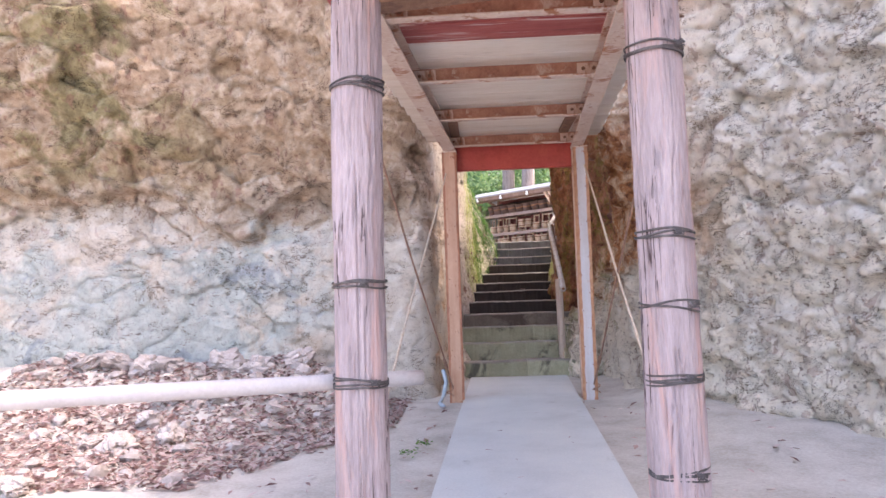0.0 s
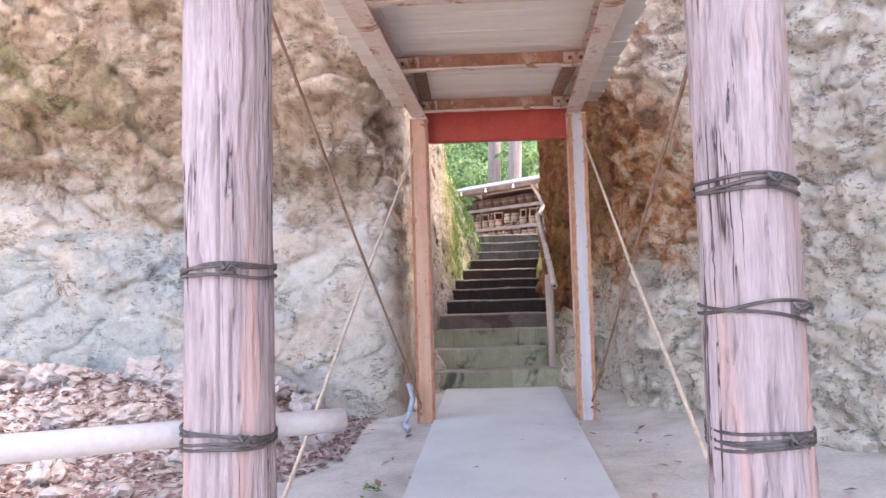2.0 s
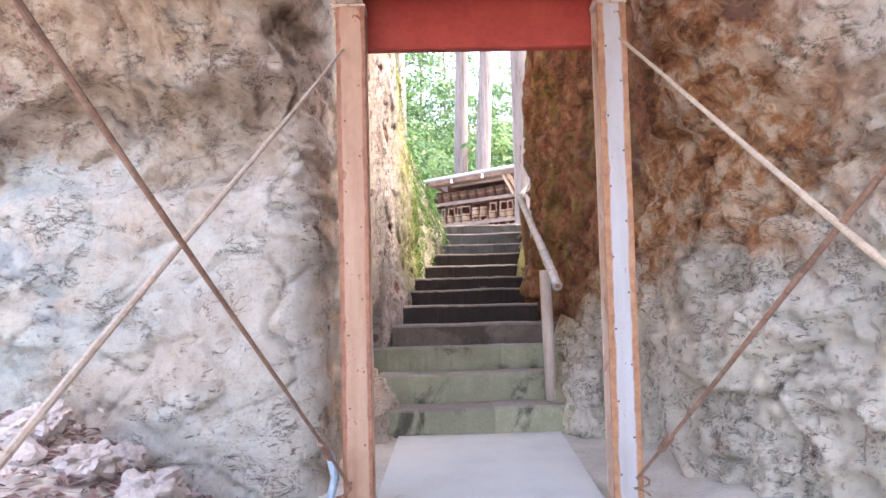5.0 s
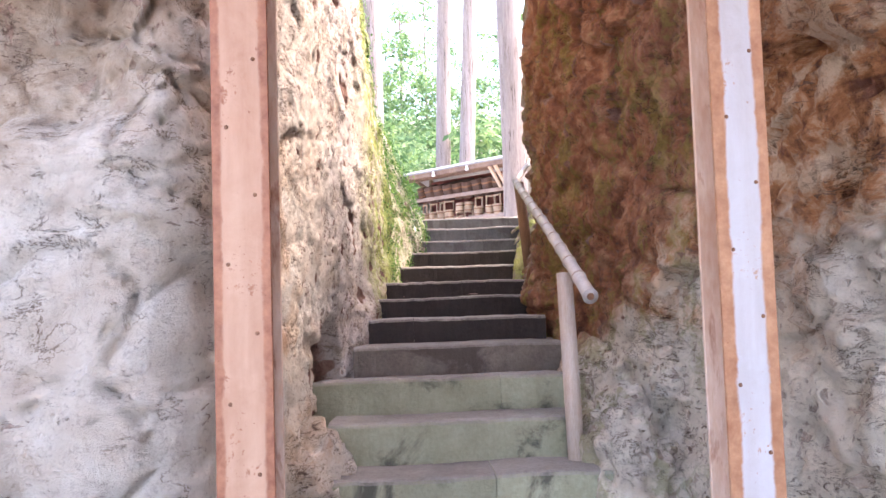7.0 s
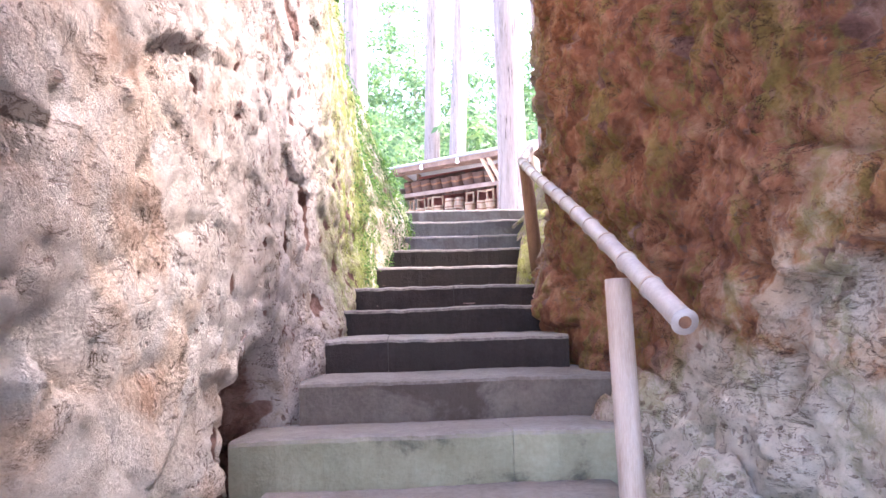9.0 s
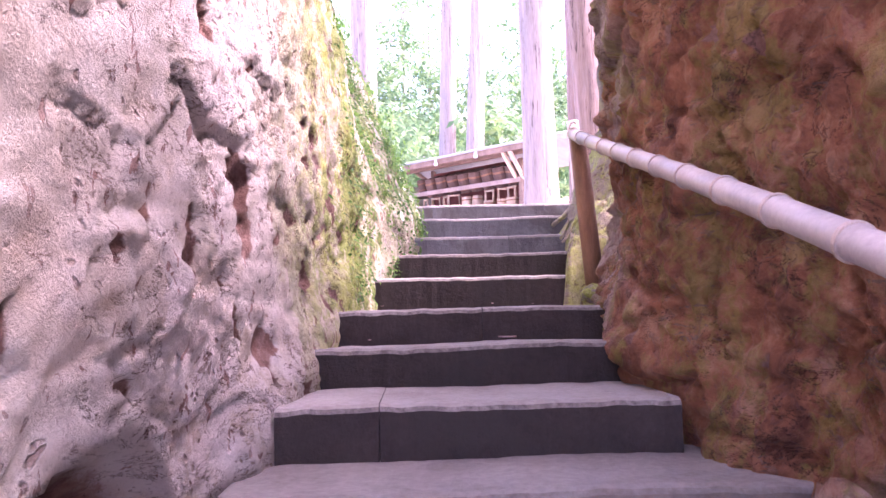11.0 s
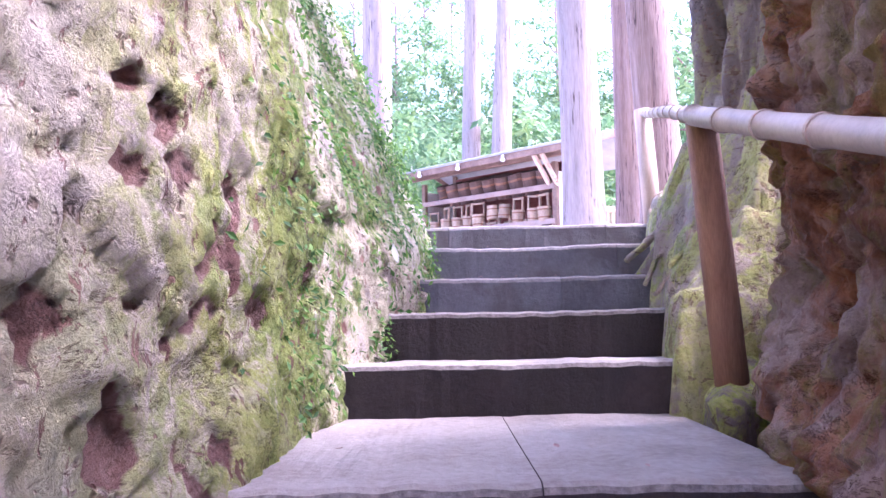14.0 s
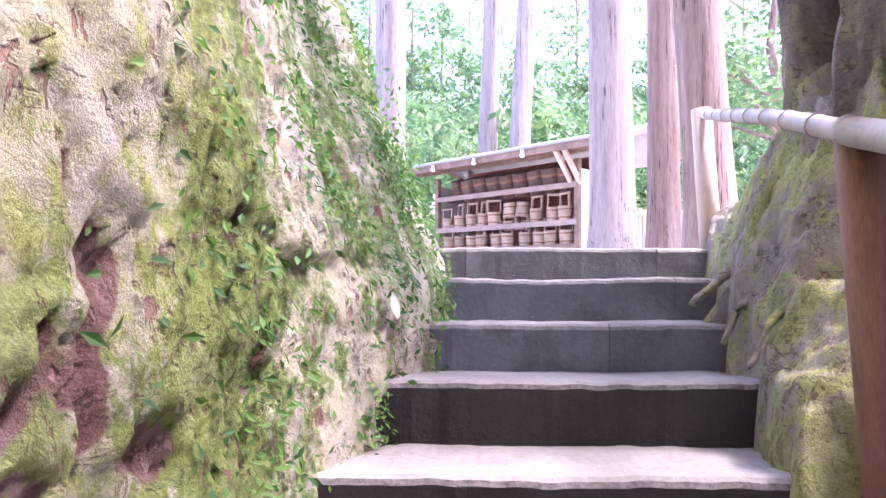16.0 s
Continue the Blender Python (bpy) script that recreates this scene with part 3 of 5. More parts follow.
def cliff(name, line, heights, lean, material, label, side=1.0, crest=lambda p, z: z, step=0.021, back=lambda p: Vector((-1.5, 1.0, 0)) if p.y < 11.7 else Vector((-0.8, -2.0, 0))):
    """A rock wall with thickness over a plan line. lean(p, s) gives the overhang in metres at a place."""
    total = sum((Vector(b) - Vector(a)).length for a, b in zip(line, line[1:]))
    base = smooth_line([(x, y, 0) for x, y in line], int(total / step))
    n = len(base)
    nrm = []
    for i in range(n):
        d = base[min(i + 11, n - 1)] - base[max(i - 11, 0)]
        nrm.append(Vector((d.y, -d.x, 0)).normalized() * side)
    verts, faces = [], []
    m = len(heights)
    for i in range(n):
        for z in heights:
            p = base[i] + Vector((0, 0, crest(base[i], z)))
            out = lean(p) + rock_relief(p)
            verts.append(p + nrm[i] * out + Vector((0, 0, 0.03 * noise.noise(p * 7))))
    for i in range(n - 1):
        for j in range(m - 1):
            a = i * m + j
            faces.append((a, a + m, a + m + 1, a + 1))
    first_back = len(verts)
    idx = list(range(0, n, 12)) + ([n - 1] if (n - 1) % 12 else [])
    for i in idx:
        for z in (heights[0], heights[-1]):
            verts.append(base[i] + back(base[i]) + Vector((0, 0, crest(base[i], z))))
    for k in range(len(idx) - 1):
        b0, b1 = first_back + 2 * k, first_back + 2 * k + 2
        faces.append((b0, b0 + 1, b1 + 1, b1))
        faces.append((idx[k] * m + m - 1, idx[k + 1] * m + m - 1, b1 + 1, b0 + 1))
    for k, i in ((0, 0), (len(idx) - 1, n - 1)):
        faces.append((i * m, i * m + m - 1, first_back + 2 * k + 1, first_back + 2 * k))
    me = bpy.data.meshes.new(name)
    me.from_pydata([tuple(v) for v in verts], [], faces)
    me.materials.append(material)
    me.shade_smooth()
    # mask of the hollows, for their red earth and the shade painted with it
    dirt_shade = me.attributes.new("earth", "FLOAT", "POINT")
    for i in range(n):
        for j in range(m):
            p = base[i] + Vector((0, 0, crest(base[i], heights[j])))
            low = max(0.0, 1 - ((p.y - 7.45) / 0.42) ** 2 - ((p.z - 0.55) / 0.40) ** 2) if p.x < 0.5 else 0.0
            dirt_shade.data[i * m + j].value = min((hollow(p) + cave(p)) * 28 + 0.8 * low ** 0.5, 1.0) * smooth(6.0, 6.8, p.y)
    return tagged(new(name, me), label, "rock wall", kind="structure")


def leaves(name, spots, size, material, label, category, seed, kind="stuff"):
    """Many small bent leaves at (place, normal) spots, in one mesh."""
    rng = random.Random(seed)
    verts, faces = [], []
    for p, nn in spots:
        p, nn = Vector(p), Vector(nn)
        nn = (nn + Vector((rng.uniform(-1, 1), rng.uniform(-1, 1), rng.uniform(-1, 1))) * 0.8).normalized()
        a = nn.cross(Vector((rng.uniform(-1, 1), rng.uniform(-1, 1), rng.uniform(-1, 1)))).normalized()
        b = nn.cross(a)
        s = size * rng.uniform(0.6, 1.4)
        k = len(verts)
        verts += [tuple(p - a * s), tuple(p + b * s * 0.45 + nn * s * 0.15), tuple(p + a * s), tuple(p - b * s * 0.45 + nn * s * 0.15)]
        faces += [(k, k + 1, k + 2), (k, k + 2, k + 3)]
    me = bpy.data.meshes.new(name)
    me.from_pydata(verts, [], faces)
    me.materials.append(material)
    return tagged(new(name, me), label, category, kind=kind)


# ---- ground ----
def ground_z(x, y):
    def sm(a, b, v):
        t = min(max((v - a) / (b - a), 0), 1)
        return t * t * (3 - 2 * t)
    z = min(max((y - 6.6) * 0.331 - 0.15, 0), 1.65) + 0.29 * sm(12.05, 12.35, y)
    z += 13 * sm(26, 60, y) + 1.2 * sm(20, 40, abs(x - 1)) * sm(6, 20, y)
    heap = sm(-0.75, -1.7, x) * sm(3.2, 5.2, y) * sm(7.0, 6.0, y)
    z += 0.5 * heap * (0.8 + 0.4 * noise.noise(Vector((x * 1.3, y * 1.3, 2))))
    if y < 6.6:
        z += 0.02 * noise.noise(Vector((x * 2, y * 2, 0))) * sm(-0.1, -0.4, x) - 0.015
        z += 0.10 * sm(1.35, 2.1, x) * sm(2, 4, y)
    return z


def axis(fine_lo, fine_hi, step, far):
    v = [fine_lo + step * i for i in range(int((fine_hi - fine_lo) / step) + 1)]
    d, lo, hi = step, v[0], v[-1]
    while hi < far:
        d *= 1.35
        lo, hi = lo - d, hi + d
        v = [lo] + v + [hi]
    return v


gx, gy = axis(-4.5, 4.0, 0.07, 200), axis(-2.0, 7.0, 0.07, 200)
gme = bpy.data.meshes.new("ground")
ny = len(gy)
gme.from_pydata([(x, y, ground_z(x, y)) for x in gx for y in gy], [], [(i * ny + j, (i + 1) * ny + j, (i + 1) * ny + j + 1, i * ny + j + 1) for i in range(len(gx) - 1) for j in range(ny - 1)])
gme.materials.append(SOIL)
gme.shade_smooth()
tagged(new("ground", gme), "bare trodden pale earth with fallen leaves beside the path", "ground", kind="structure")

# ---- rock walls ----
# rows above the view are added so the tall cliffs shade the place
Z = [-0.2 + 0.022 * i for i in range(196)] + [4.2 + 0.06 * i for i in range(14)] + [5.2 + 0.5 * i for i in range(9)]


def lean_left(p):
    front = smooth(5.75, 5.35, p.y) if p.y < 6 else 0.0
    lip = 2.20 - 0.50 * math.exp(-((p.x + 2.45) / 0.40) ** 2) + 0.10 * noise.noise(Vector((p.x * 1.6, 0, 4))) + 0.06 * noise.noise(Vector((p.x * 4.5, 0, 8)))
    near = smooth(-0.30, -0.75, p.x)
    o = front * near * (0.20 * smooth(lip - 0.03, lip + 0.06, p.z) + 0.14 * smooth(lip + 0.1, 2.8, p.z))
    o += front * smooth(-0.35, -1.2, p.x) * (0.12 * smooth(2.2, 2.8, p.z) + 0.30 * smooth(2.4, 4.0, p.z))
    sill = 1.62 + 0.16 * noise.noise(Vector((p.x * 2.1, 3, 4))) + 0.04 * noise.noise(Vector((p.x * 6, 3, 1)))
    o -= 0.15 * near * smooth(-3.0, -2.3, p.x) * front * smooth(sill - 0.03, sill + 0.10, p.z) * smooth(lip + 0.02, lip - 0.12, p.z)
    o += 0.12 * front * smooth(1.3, 0.0, p.z)
    deep = 0.10 * smooth(8.6, 9.6, p.y) + 0.31 * smooth(9.8, 10.8, p.y)
    o -= deep * min(max(p.z - 1.75, 0), 2.6)
    o += 0.09 * smooth(7.8, 8.2, p.y) * smooth(9.9, 9.4, p.y) * smooth(0.33, 0.0, p.z - 0.25 - (p.y - 6.6) * 0.32)
    r = ((p.y - 7.45) / 0.42) ** 2 + ((p.z - 0.55) / 0.40) ** 2
    o -= 0.30 * max(0.0, 1 - r) ** 0.6
    return o - cave(p)


def cave(p):
    """Larger cavities in the mossy side of the cutting."""
    if p.x > 0.3 or p.y < 7.5:
        return 0.0
    p = p + noise.noise_vector(p * 9) * 0.04 + noise.noise_vector(p * 24) * 0.025
    d = 0.0
    for cy, cz, ry, rz, dep in ((8.26, 1.53, 0.105, 0.162, 0.055), (9.01, 1.96, 0.066, 0.032, 0.033), (9.15, 1.91, 0.066, 0.040, 0.033), (9.22, 1.83, 0.060, 0.040, 0.028), (9.28, 1.63, 0.072, 0.040, 0.028), (9.56, 1.53, 0.084, 0.040, 0.039), (9.02, 1.57, 0.042, 0.024, 0.022), (9.32, 1.51, 0.054, 0.024, 0.022), (8.54, 1.55, 0.054, 0.056, 0.022), (8.77, 1.54, 0.072, 0.056, 0.022), (8.08, 1.28, 0.030, 0.040, 0.028), (8.39, 1.05, 0.072, 0.080, 0.033), (8.20, 1.16, 0.030, 0.056, 0.028), (8.63, 0.90, 0.084, 0.048, 0.028), (8.87, 0.87, 0.078, 0.080, 0.022), (9.37, 1.67, 0.084, 0.032, 0.017)):
        d += dep * max(0.0, 1 - ((p.y - cy) / ry) ** 2 - ((p.z - cz) / rz) ** 2) ** 0.5
    return d


def lean_right(p):
    o = 0.30 * smooth(4.2, 4.8, p.y) * smooth(5.7, 5.0, p.y) * smooth(1.7, 2.6, p.z)
    o -= 0.20 * smooth(9.6, 10.2, p.y) * max(p.z - 1.2, 0) * 0.5
    o += 0.12 * smooth(1.0, 0.0, p.z) * smooth(5.5, 4.5, p.y)
    o += 0.09 * smooth(7.8, 8.2, p.y) * smooth(9.9, 9.4, p.y) * smooth(0.33, 0.0, p.z - 0.25 - (p.y - 6.6) * 0.32)
    return o


def crest_right(p, z):
    """The unseen top of the right-hand rock: lower along the steps than at its front to let sun onto the left wall,
    with a hump that shades part of it.
    """
    f = 1 - 0.78 * smooth(5.5, 6.4, p.y) + 0.10 * smooth(6.9, 7.3, p.y) * smooth(8.2, 7.8, p.y)
    return z if z < 2.6 else 2.6 + (z - 2.6) * f


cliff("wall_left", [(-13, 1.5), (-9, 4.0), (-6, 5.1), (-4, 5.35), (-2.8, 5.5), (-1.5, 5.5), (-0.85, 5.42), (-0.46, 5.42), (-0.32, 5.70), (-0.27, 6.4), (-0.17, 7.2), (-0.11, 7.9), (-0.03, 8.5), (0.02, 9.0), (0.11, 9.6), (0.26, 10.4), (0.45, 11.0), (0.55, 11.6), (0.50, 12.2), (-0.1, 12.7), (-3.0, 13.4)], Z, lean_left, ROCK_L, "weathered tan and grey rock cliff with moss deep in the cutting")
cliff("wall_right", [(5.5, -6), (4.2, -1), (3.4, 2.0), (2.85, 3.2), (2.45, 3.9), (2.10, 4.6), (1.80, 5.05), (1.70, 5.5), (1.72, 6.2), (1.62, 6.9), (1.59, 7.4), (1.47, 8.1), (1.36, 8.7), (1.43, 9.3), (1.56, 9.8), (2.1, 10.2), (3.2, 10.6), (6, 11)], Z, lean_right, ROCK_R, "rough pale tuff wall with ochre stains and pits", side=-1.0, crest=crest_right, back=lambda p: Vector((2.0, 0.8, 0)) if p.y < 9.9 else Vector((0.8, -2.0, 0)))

# unseen rock added over the mouth of the cutting to block light from above
bm = bmesh.new()
bmesh.ops.create_cube(bm, size=1.0)
bmesh.ops.subdivide_edges(bm, edges=bm.edges[:], cuts=40, use_grid_fill=True)
bm.normal_update()
for v in bm.verts:
    v.co = Vector((0.7 + v.co.x * 4.2, 5.72 + v.co.y * 0.6, 6.2 + v.co.z * 5.6))
bm.normal_update()
for v in bm.verts:
    v.co = v.co + v.normal * rock_relief(v.co)
tagged(part("shade_wall_over_gate", bm, ROCK_R, smooth=True), "unseen tuff rock added above the mouth to shade the cutting", "rock wall", kind="structure")

# ---- path and steps ----
bm = bmesh.new()
vs = [bm.verts.new(p) for p in ((-0.30, -4, 0.012), (0.70, -4, 0.012), (1.20, 6.62, 0.012), (0.04, 6.62, 0.012))]
f = bm.faces.new(vs)
ext = bmesh.ops.extrude_face_region(bm, geom=[f])["geom"]
bmesh.ops.translate(bm, vec=(0, 0, -0.15), verts=[v for v in ext if isinstance(v, bmesh.types.BMVert)])
bmesh.ops.recalc_face_normals(bm, faces=bm.faces)
tagged(part("path", bm, CONCRETE), "smooth grey concrete path leading to stone steps", "path", kind="structure")

STEPS = [(6.60, 0.200, 0.00, 1.19), (6.95, 0.400, 0.00, 1.13), (7.35, 0.575, -0.14, 1.46), (7.85, 0.720, 0.06, 1.40), (8.25, 0.880, 0.14, 1.20), (8.74, 1.023, 0.17, 1.22),
         (9.24, 1.150, 0.16, 1.28), (10.21, 1.308, 0.23, 1.42), (10.70, 1.472, 0.34, 1.48), (11.20, 1.626, 0.40, 1.60), (11.60, 1.807, 0.50, 1.80), (12.04, 1.966, 0.56, 1.92)]
DIPS = [0.02, 0.03, 0.05, 0.012, 0.015, 0.03, 0.03, 0.038, 0.032, 0.01, 0.01, 0.0]
SPLITS = [(0.73,), (), (0.86,), (), (0.35,), (), (0.78,), (), (), (1.18,), (1.57,), (0.63, 1.62)]
stair = empty("stone_stairs", (0.6, 6.6, 0), "worn rough stone steps with dark risers in a rock cutting", "stairs", kind="structure")
rng = random.Random(4)
for k, (y, z, x0, x1) in enumerate(STEPS):
    deep = (STEPS[k + 1][0] - y if k < 11 else 0.45) + 0.12
    cuts = [x0 - 0.12, *SPLITS[k], x1 + 0.12]
    for a, b in zip(cuts, cuts[1:]):
        bm = bmesh.new()
        n = max(int((b - a) / 0.03), 2)
        rows = []
        low = z - 0.34
        fall = DIPS[k] * deep / (deep - 0.12)
        prof = [(0.0, low), (0.0, z - 0.022), (0.008, z - 0.008), (0.025, z), (deep * 0.5, z - fall * 0.5), (deep, z - fall), (deep, low)]
        for i in range(n + 1):
            x = a + 0.0015 + (b - a - 0.003) * i / n
            wear = 0.012 * noise.noise(Vector((x * 3, k * 7.7, 0))) + 0.008 * noise.noise(Vector((x * 9, k * 3.1, 2))) + 0.006 * noise.noise(Vector((x * 24, k * 1.7, 5)))
            sag = 0.012 * noise.noise(Vector((x * 1.6, k * 5.0, 9)))
            rows.append([bm.verts.new((x, y + dy + (wear if dy < 0.03 else 0), zz + (sag if zz > low + 0.1 else 0) + 0.006 * noise.noise(Vector((x * 13, dy * 9, k))))) for dy, zz in prof])
        for r0, r1 in zip(rows, rows[1:]):
            for j in range(len(prof)):
                j2 = (j + 1) % len(prof)
                bm.faces.new((r0[j], r1[j], r1[j2], r0[j2]))
        bm.faces.new(rows[0])
        bm.faces.new(list(reversed(rows[-1])))
        bmesh.ops.recalc_face_normals(bm, faces=bm.faces)
        bm.transform(Matrix.Translation((-0.6, -6.6, 0)))
        # middle steps get near-black risers: shade deep in the cutting painted in
        part("step_stone", bm, STEPGREEN if k < 3 else STEPMID if k < 4 else STEPSHADE if k < 9 else STEPGREY, stair)


# ---- timber front posts ----
def timber_post(base, top, radius, ties, label):
    ob = empty("timber_post", base, label, "post", "round timber posts")
    d = Vector(top) - Vector(base)
    bm = bmesh.new()
    sides, rows = 132, 90
    rings = []
    seed = Vector((base[0] * 31, 0, 0))
    for i in range(rows + 1):
        t = i / rows
        c = d * t
        ring = []
        for k in range(sides):
            a = 2 * math.pi * k / sides
            u = Vector((math.cos(a), math.sin(a), 0))
            q = seed + u * 2.6 + Vector((0, 0, c.z * 0.55))
            r = radius * (1.04 - 0.07 * t) + 0.007 * noise.noise(seed + u * 1.2 + Vector((0, 0, c.z)))
            g = abs(noise.noise(q * 2.3))
            r -= 0.016 * max(0, 1 - g / 0.06)
            g2 = abs(noise.noise(q * 5 + Vector((4, 4, c.z * 0.6))))
            r -= 0.005 * max(0, 1 - g2 / 0.14)
            plate = noise.cell(seed * 3 + Vector((math.floor(a * 2.9), 0, math.floor(c.z * 2.3 + 0.7 * math.sin(a * 2.9 + base[0] * 9)))))
            r += 0.004 * plate
            ring.append(bm.verts.new(c + u * r))
        rings.append(ring)
    for r0, r1 in zip(rings, rings[1:]):
        for k in range(sides):
            bm.faces.new((r0[k], r0[(k + 1) % sides], r1[(k + 1) % sides], r1[k]))
    bm.faces.new(list(reversed(rings[0])))
    bm.faces.new(rings[-1])
    part("trunk", bm, POSTWOOD, ob, smooth=True)
    rg = random.Random(int(base[0] * 100))
    for z, turns in ties:
        c = d * (z / d.z)
        for w in range(turns):
            tilt = rg.uniform(-0.02, 0.02)
            pts = [c + Vector(((radius + 0.006) * math.cos(a), (radius + 0.006) * math.sin(a), 0.011 * (w - turns / 2) + tilt * math.cos(a + w) + 0.004 * math.sin(3 * a))) for a in [2 * math.pi * i / 36 for i in range(37)]]
            tie = part("wire_tie", tube_bm(pts, 0.0045, 6), WIRE, ob)
        a = -1.1 + rg.uniform(-0.3, 0.3)
        k = c + Vector(((radius + 0.012) * math.cos(a), (radius + 0.012) * math.sin(a), 0))
        part("wire_knot", tube_bm([k + Vector((0.02 * math.cos(i * 1.3), -0.012 - 0.008 * math.sin(i * 2.1), 0.014 * math.sin(i * 1.7))) for i in range(14)], 0.004, 6), WIRE, tie)
    return ob


timber_post((-0.345, 1.20, -0.05), (-0.315, 1.20, 2.42), 0.112, [(0.80, 4), (1.22, 3), (2.09, 4)], "round weathered pinkish grey timber post bound with wire")
timber_post((0.985, 1.11, -0.05), (0.955, 1.11, 2.42), 0.112, [(0.42, 4), (0.80, 4), (1.09, 2), (1.38, 3), (2.15, 4)], "round cracked grey timber post bound with wire rings")


# ---- steel gate and roof ----
def h_post(x0, material, label, height=2.47):
    ob = empty("steel_post", (x0 + 0.0725, 5.065, 0), label, "post", "steel gate posts")
    part("front_flange", box_bm((0.145, 0.012, height + 0.02), pose(0, -0.059, height / 2 - 0.01), 0.002), material, ob)
    part("rear_flange", box_bm((0.145, 0.012, height + 0.02), pose(0, 0.059, height / 2 - 0.01), 0.002), RUST, ob)
    part("web", box_bm((0.012, 0.105, height + 0.02), pose(0, 0, height / 2 - 0.01), 0.0), RUST, ob)
    for i in range(13):
        zz, sx = 0.15 + i * 0.175, (-1, 1)[i % 2] * 0.035
        part("rivet", tube_bm([(sx, -0.062, zz), (sx, -0.069, zz)], [0.007, 0.004], 8), RUSTDARK, ob)
    part("cap_plate", box_bm((0.15, 0.15, 0.012), pose(0, 0, height + 0.006), 0.002), PAINT, ob)
    return ob


h_post(-0.145, SALMON, "rusty orange steel gate post of flaking paint")
h_post(1.155, BLUISH, "white painted steel gate post with rusty edges")


def girder(a, b, label):
    ob = empty("roof_beam", a, label, "beam", "long roof beams")
    ln = (Vector(b) - Vector(a)).length
    m = Matrix.Translation(-Vector(a)) @ along_y(a, b)
    part("bottom_flange", box_bm((0.12, ln, 0.012), m @ pose(0, 0, 0.006), 0.002), PAINT, ob)
    part("web", box_bm((0.012, ln, 0.10), m @ pose(0, 0, 0.062), 0.0), RUSTRED, ob)
    part("top_flange", box_bm((0.12, ln, 0.012), m @ pose(0, 0, 0.118), 0.002), PAINT, ob)
    return ob


girder((-0.33, 1.05, 2.485), (-0.06, 5.13, 2.485), "pale peeling steel beam along the shelter roof")
girder((0.93, 0.85, 2.485), (1.21, 5.13, 2.485), "pale peeling steel beam along the shelter roof")


def beam_x(y):
    f = (y - 1.05) / 4.08
    return -0.33 + 0.27 * f + 0.012, 0.945 + 0.265 * f - 0.012


for y in (1.62, 2.72, 3.80, 4.88):
    xa, xb = beam_x(y)
    w = xb - xa
    ob = empty("cross_channel", ((xa + xb) / 2, y, 2.50), "rusty bolted steel cross channel under the roof", "beam", "roof cross channels")
    part("web", box_bm((w, 0.010, 0.10), pose(0, 0.03, 0.052), 0.0), RUSTRED, ob)
    part("lower_flange", box_bm((w, 0.065, 0.010), pose(0, 0, 0.0), 0.002), PAINT, ob)
    for s in (-1, 1):
        plate = part("end_plate", box_bm((0.15, 0.008, 0.08), pose(s * (w / 2 - 0.08), 0.020, 0.05), 0.002), RUST, ob)
        for dx in (-0.035, 0.035):
            part("bolt", tube_bm([(s * (w / 2 - 0.08) + dx, 0.016, 0.05), (s * (w / 2 - 0.08) + dx, 0.004, 0.05)], 0.013, 6), RUSTDARK, plate)

deck = empty("roof_deck", (0.5, 3.0, 2.615), "pale boards of the shelter roof seen from below", "roof", kind="structure")
y = 0.55
while y < 5.0:
    w = 0.29
    xa, xb = beam_x(y + w / 2)
    part("board", box_bm((xb - xa + 0.5, w - 0.006, 0.022), pose((xa + xb) / 2 - 0.5, y + w / 2 - 3.0, 0.012 + 0.003 * ((y * 7) % 2)), 0.003), REDBOARD if y < 2.1 else DECK, deck)
    y += w
for s in (0, 1):
    x = beam_x(4.35)[s] + (0.10 if s == 0 else -0.10)
    part("batten", box_bm((0.09, 0.98, 0.03), pose(x - 0.5, 4.34 - 3.0, -0.02), 0.004), BROWNWOOD, deck)
bm = box_bm((1.35, 0.07, 0.32), pose(0, 0, 0), 0.008)
tagged(part("red_lintel", bm, REDBEAM), "dark red painted timber lintel over the gate", "beam").location = (0.575, 5.17, 2.46)
bm = box_bm((1.50, 0.14, 0.065), pose(0, 0, 0, 0, 0, -9.5), 0.008)
tagged(part("front_beam", bm, BROWNWOOD), "dark timber beam resting on the round posts", "beam").location = (0.33, 1.18, 2.452)


def brace(name, a, b, radius, material, label, sag=0.0, buckle=None):
    ob = empty(name, a, label, "brace", "wire braces")
    a, b = Vector(a), Vector(b)
    pts = []
    for i in range(25):
        t = i / 24
        p = (b - a) * t
        pts.append(p + Vector((0.004 * math.sin(9 * t), 0.003 * math.sin(7 * t), -sag * 4 * t * (1 - t))))
    part("rod", tube_bm(pts, radius, 8), material, ob)
    if buckle:
        c = (b - a) * buckle
        d = (b - a).normalized()
        part("turnbuckle", tube_bm([c - d * 0.10, c - d * 0.06, c + d * 0.06, c + d * 0.10], [0.012, 0.018, 0.018, 0.012], 8), ROD, ob)
    part("loop", tube_bm([pts[-1] + Vector((0.03 * math.cos(i), 0.03 * math.sin(i), 0.012 * i - 0.04)) for i in range(8)], 0.006, 6), ROD, ob)
    return ob


brace("brace_rod", (-0.11, 4.97, 0.14), (-0.40, 1.36, 2.30), 0.007, ROD, "thin rusty steel rod bracing the posts", 0, 0.13)
brace("brace_rope", (-0.11, 4.98, 2.25), (-0.42, 1.37, 0.10), 0.008, ROPE, "pale frayed rope stretched between the posts", 0.01)
brace("brace_rod", (1.26, 4.97, 0.14), (1.07, 1.14, 2.30), 0.008, ROD, "thin rusty steel rod bracing the posts", 0, 0.13)
brace("brace_rope", (1.26, 4.98, 2.28), (1.06, 1.16, 0.10), 0.008, ROPE, "pale frayed rope stretched between the posts", 0.01)

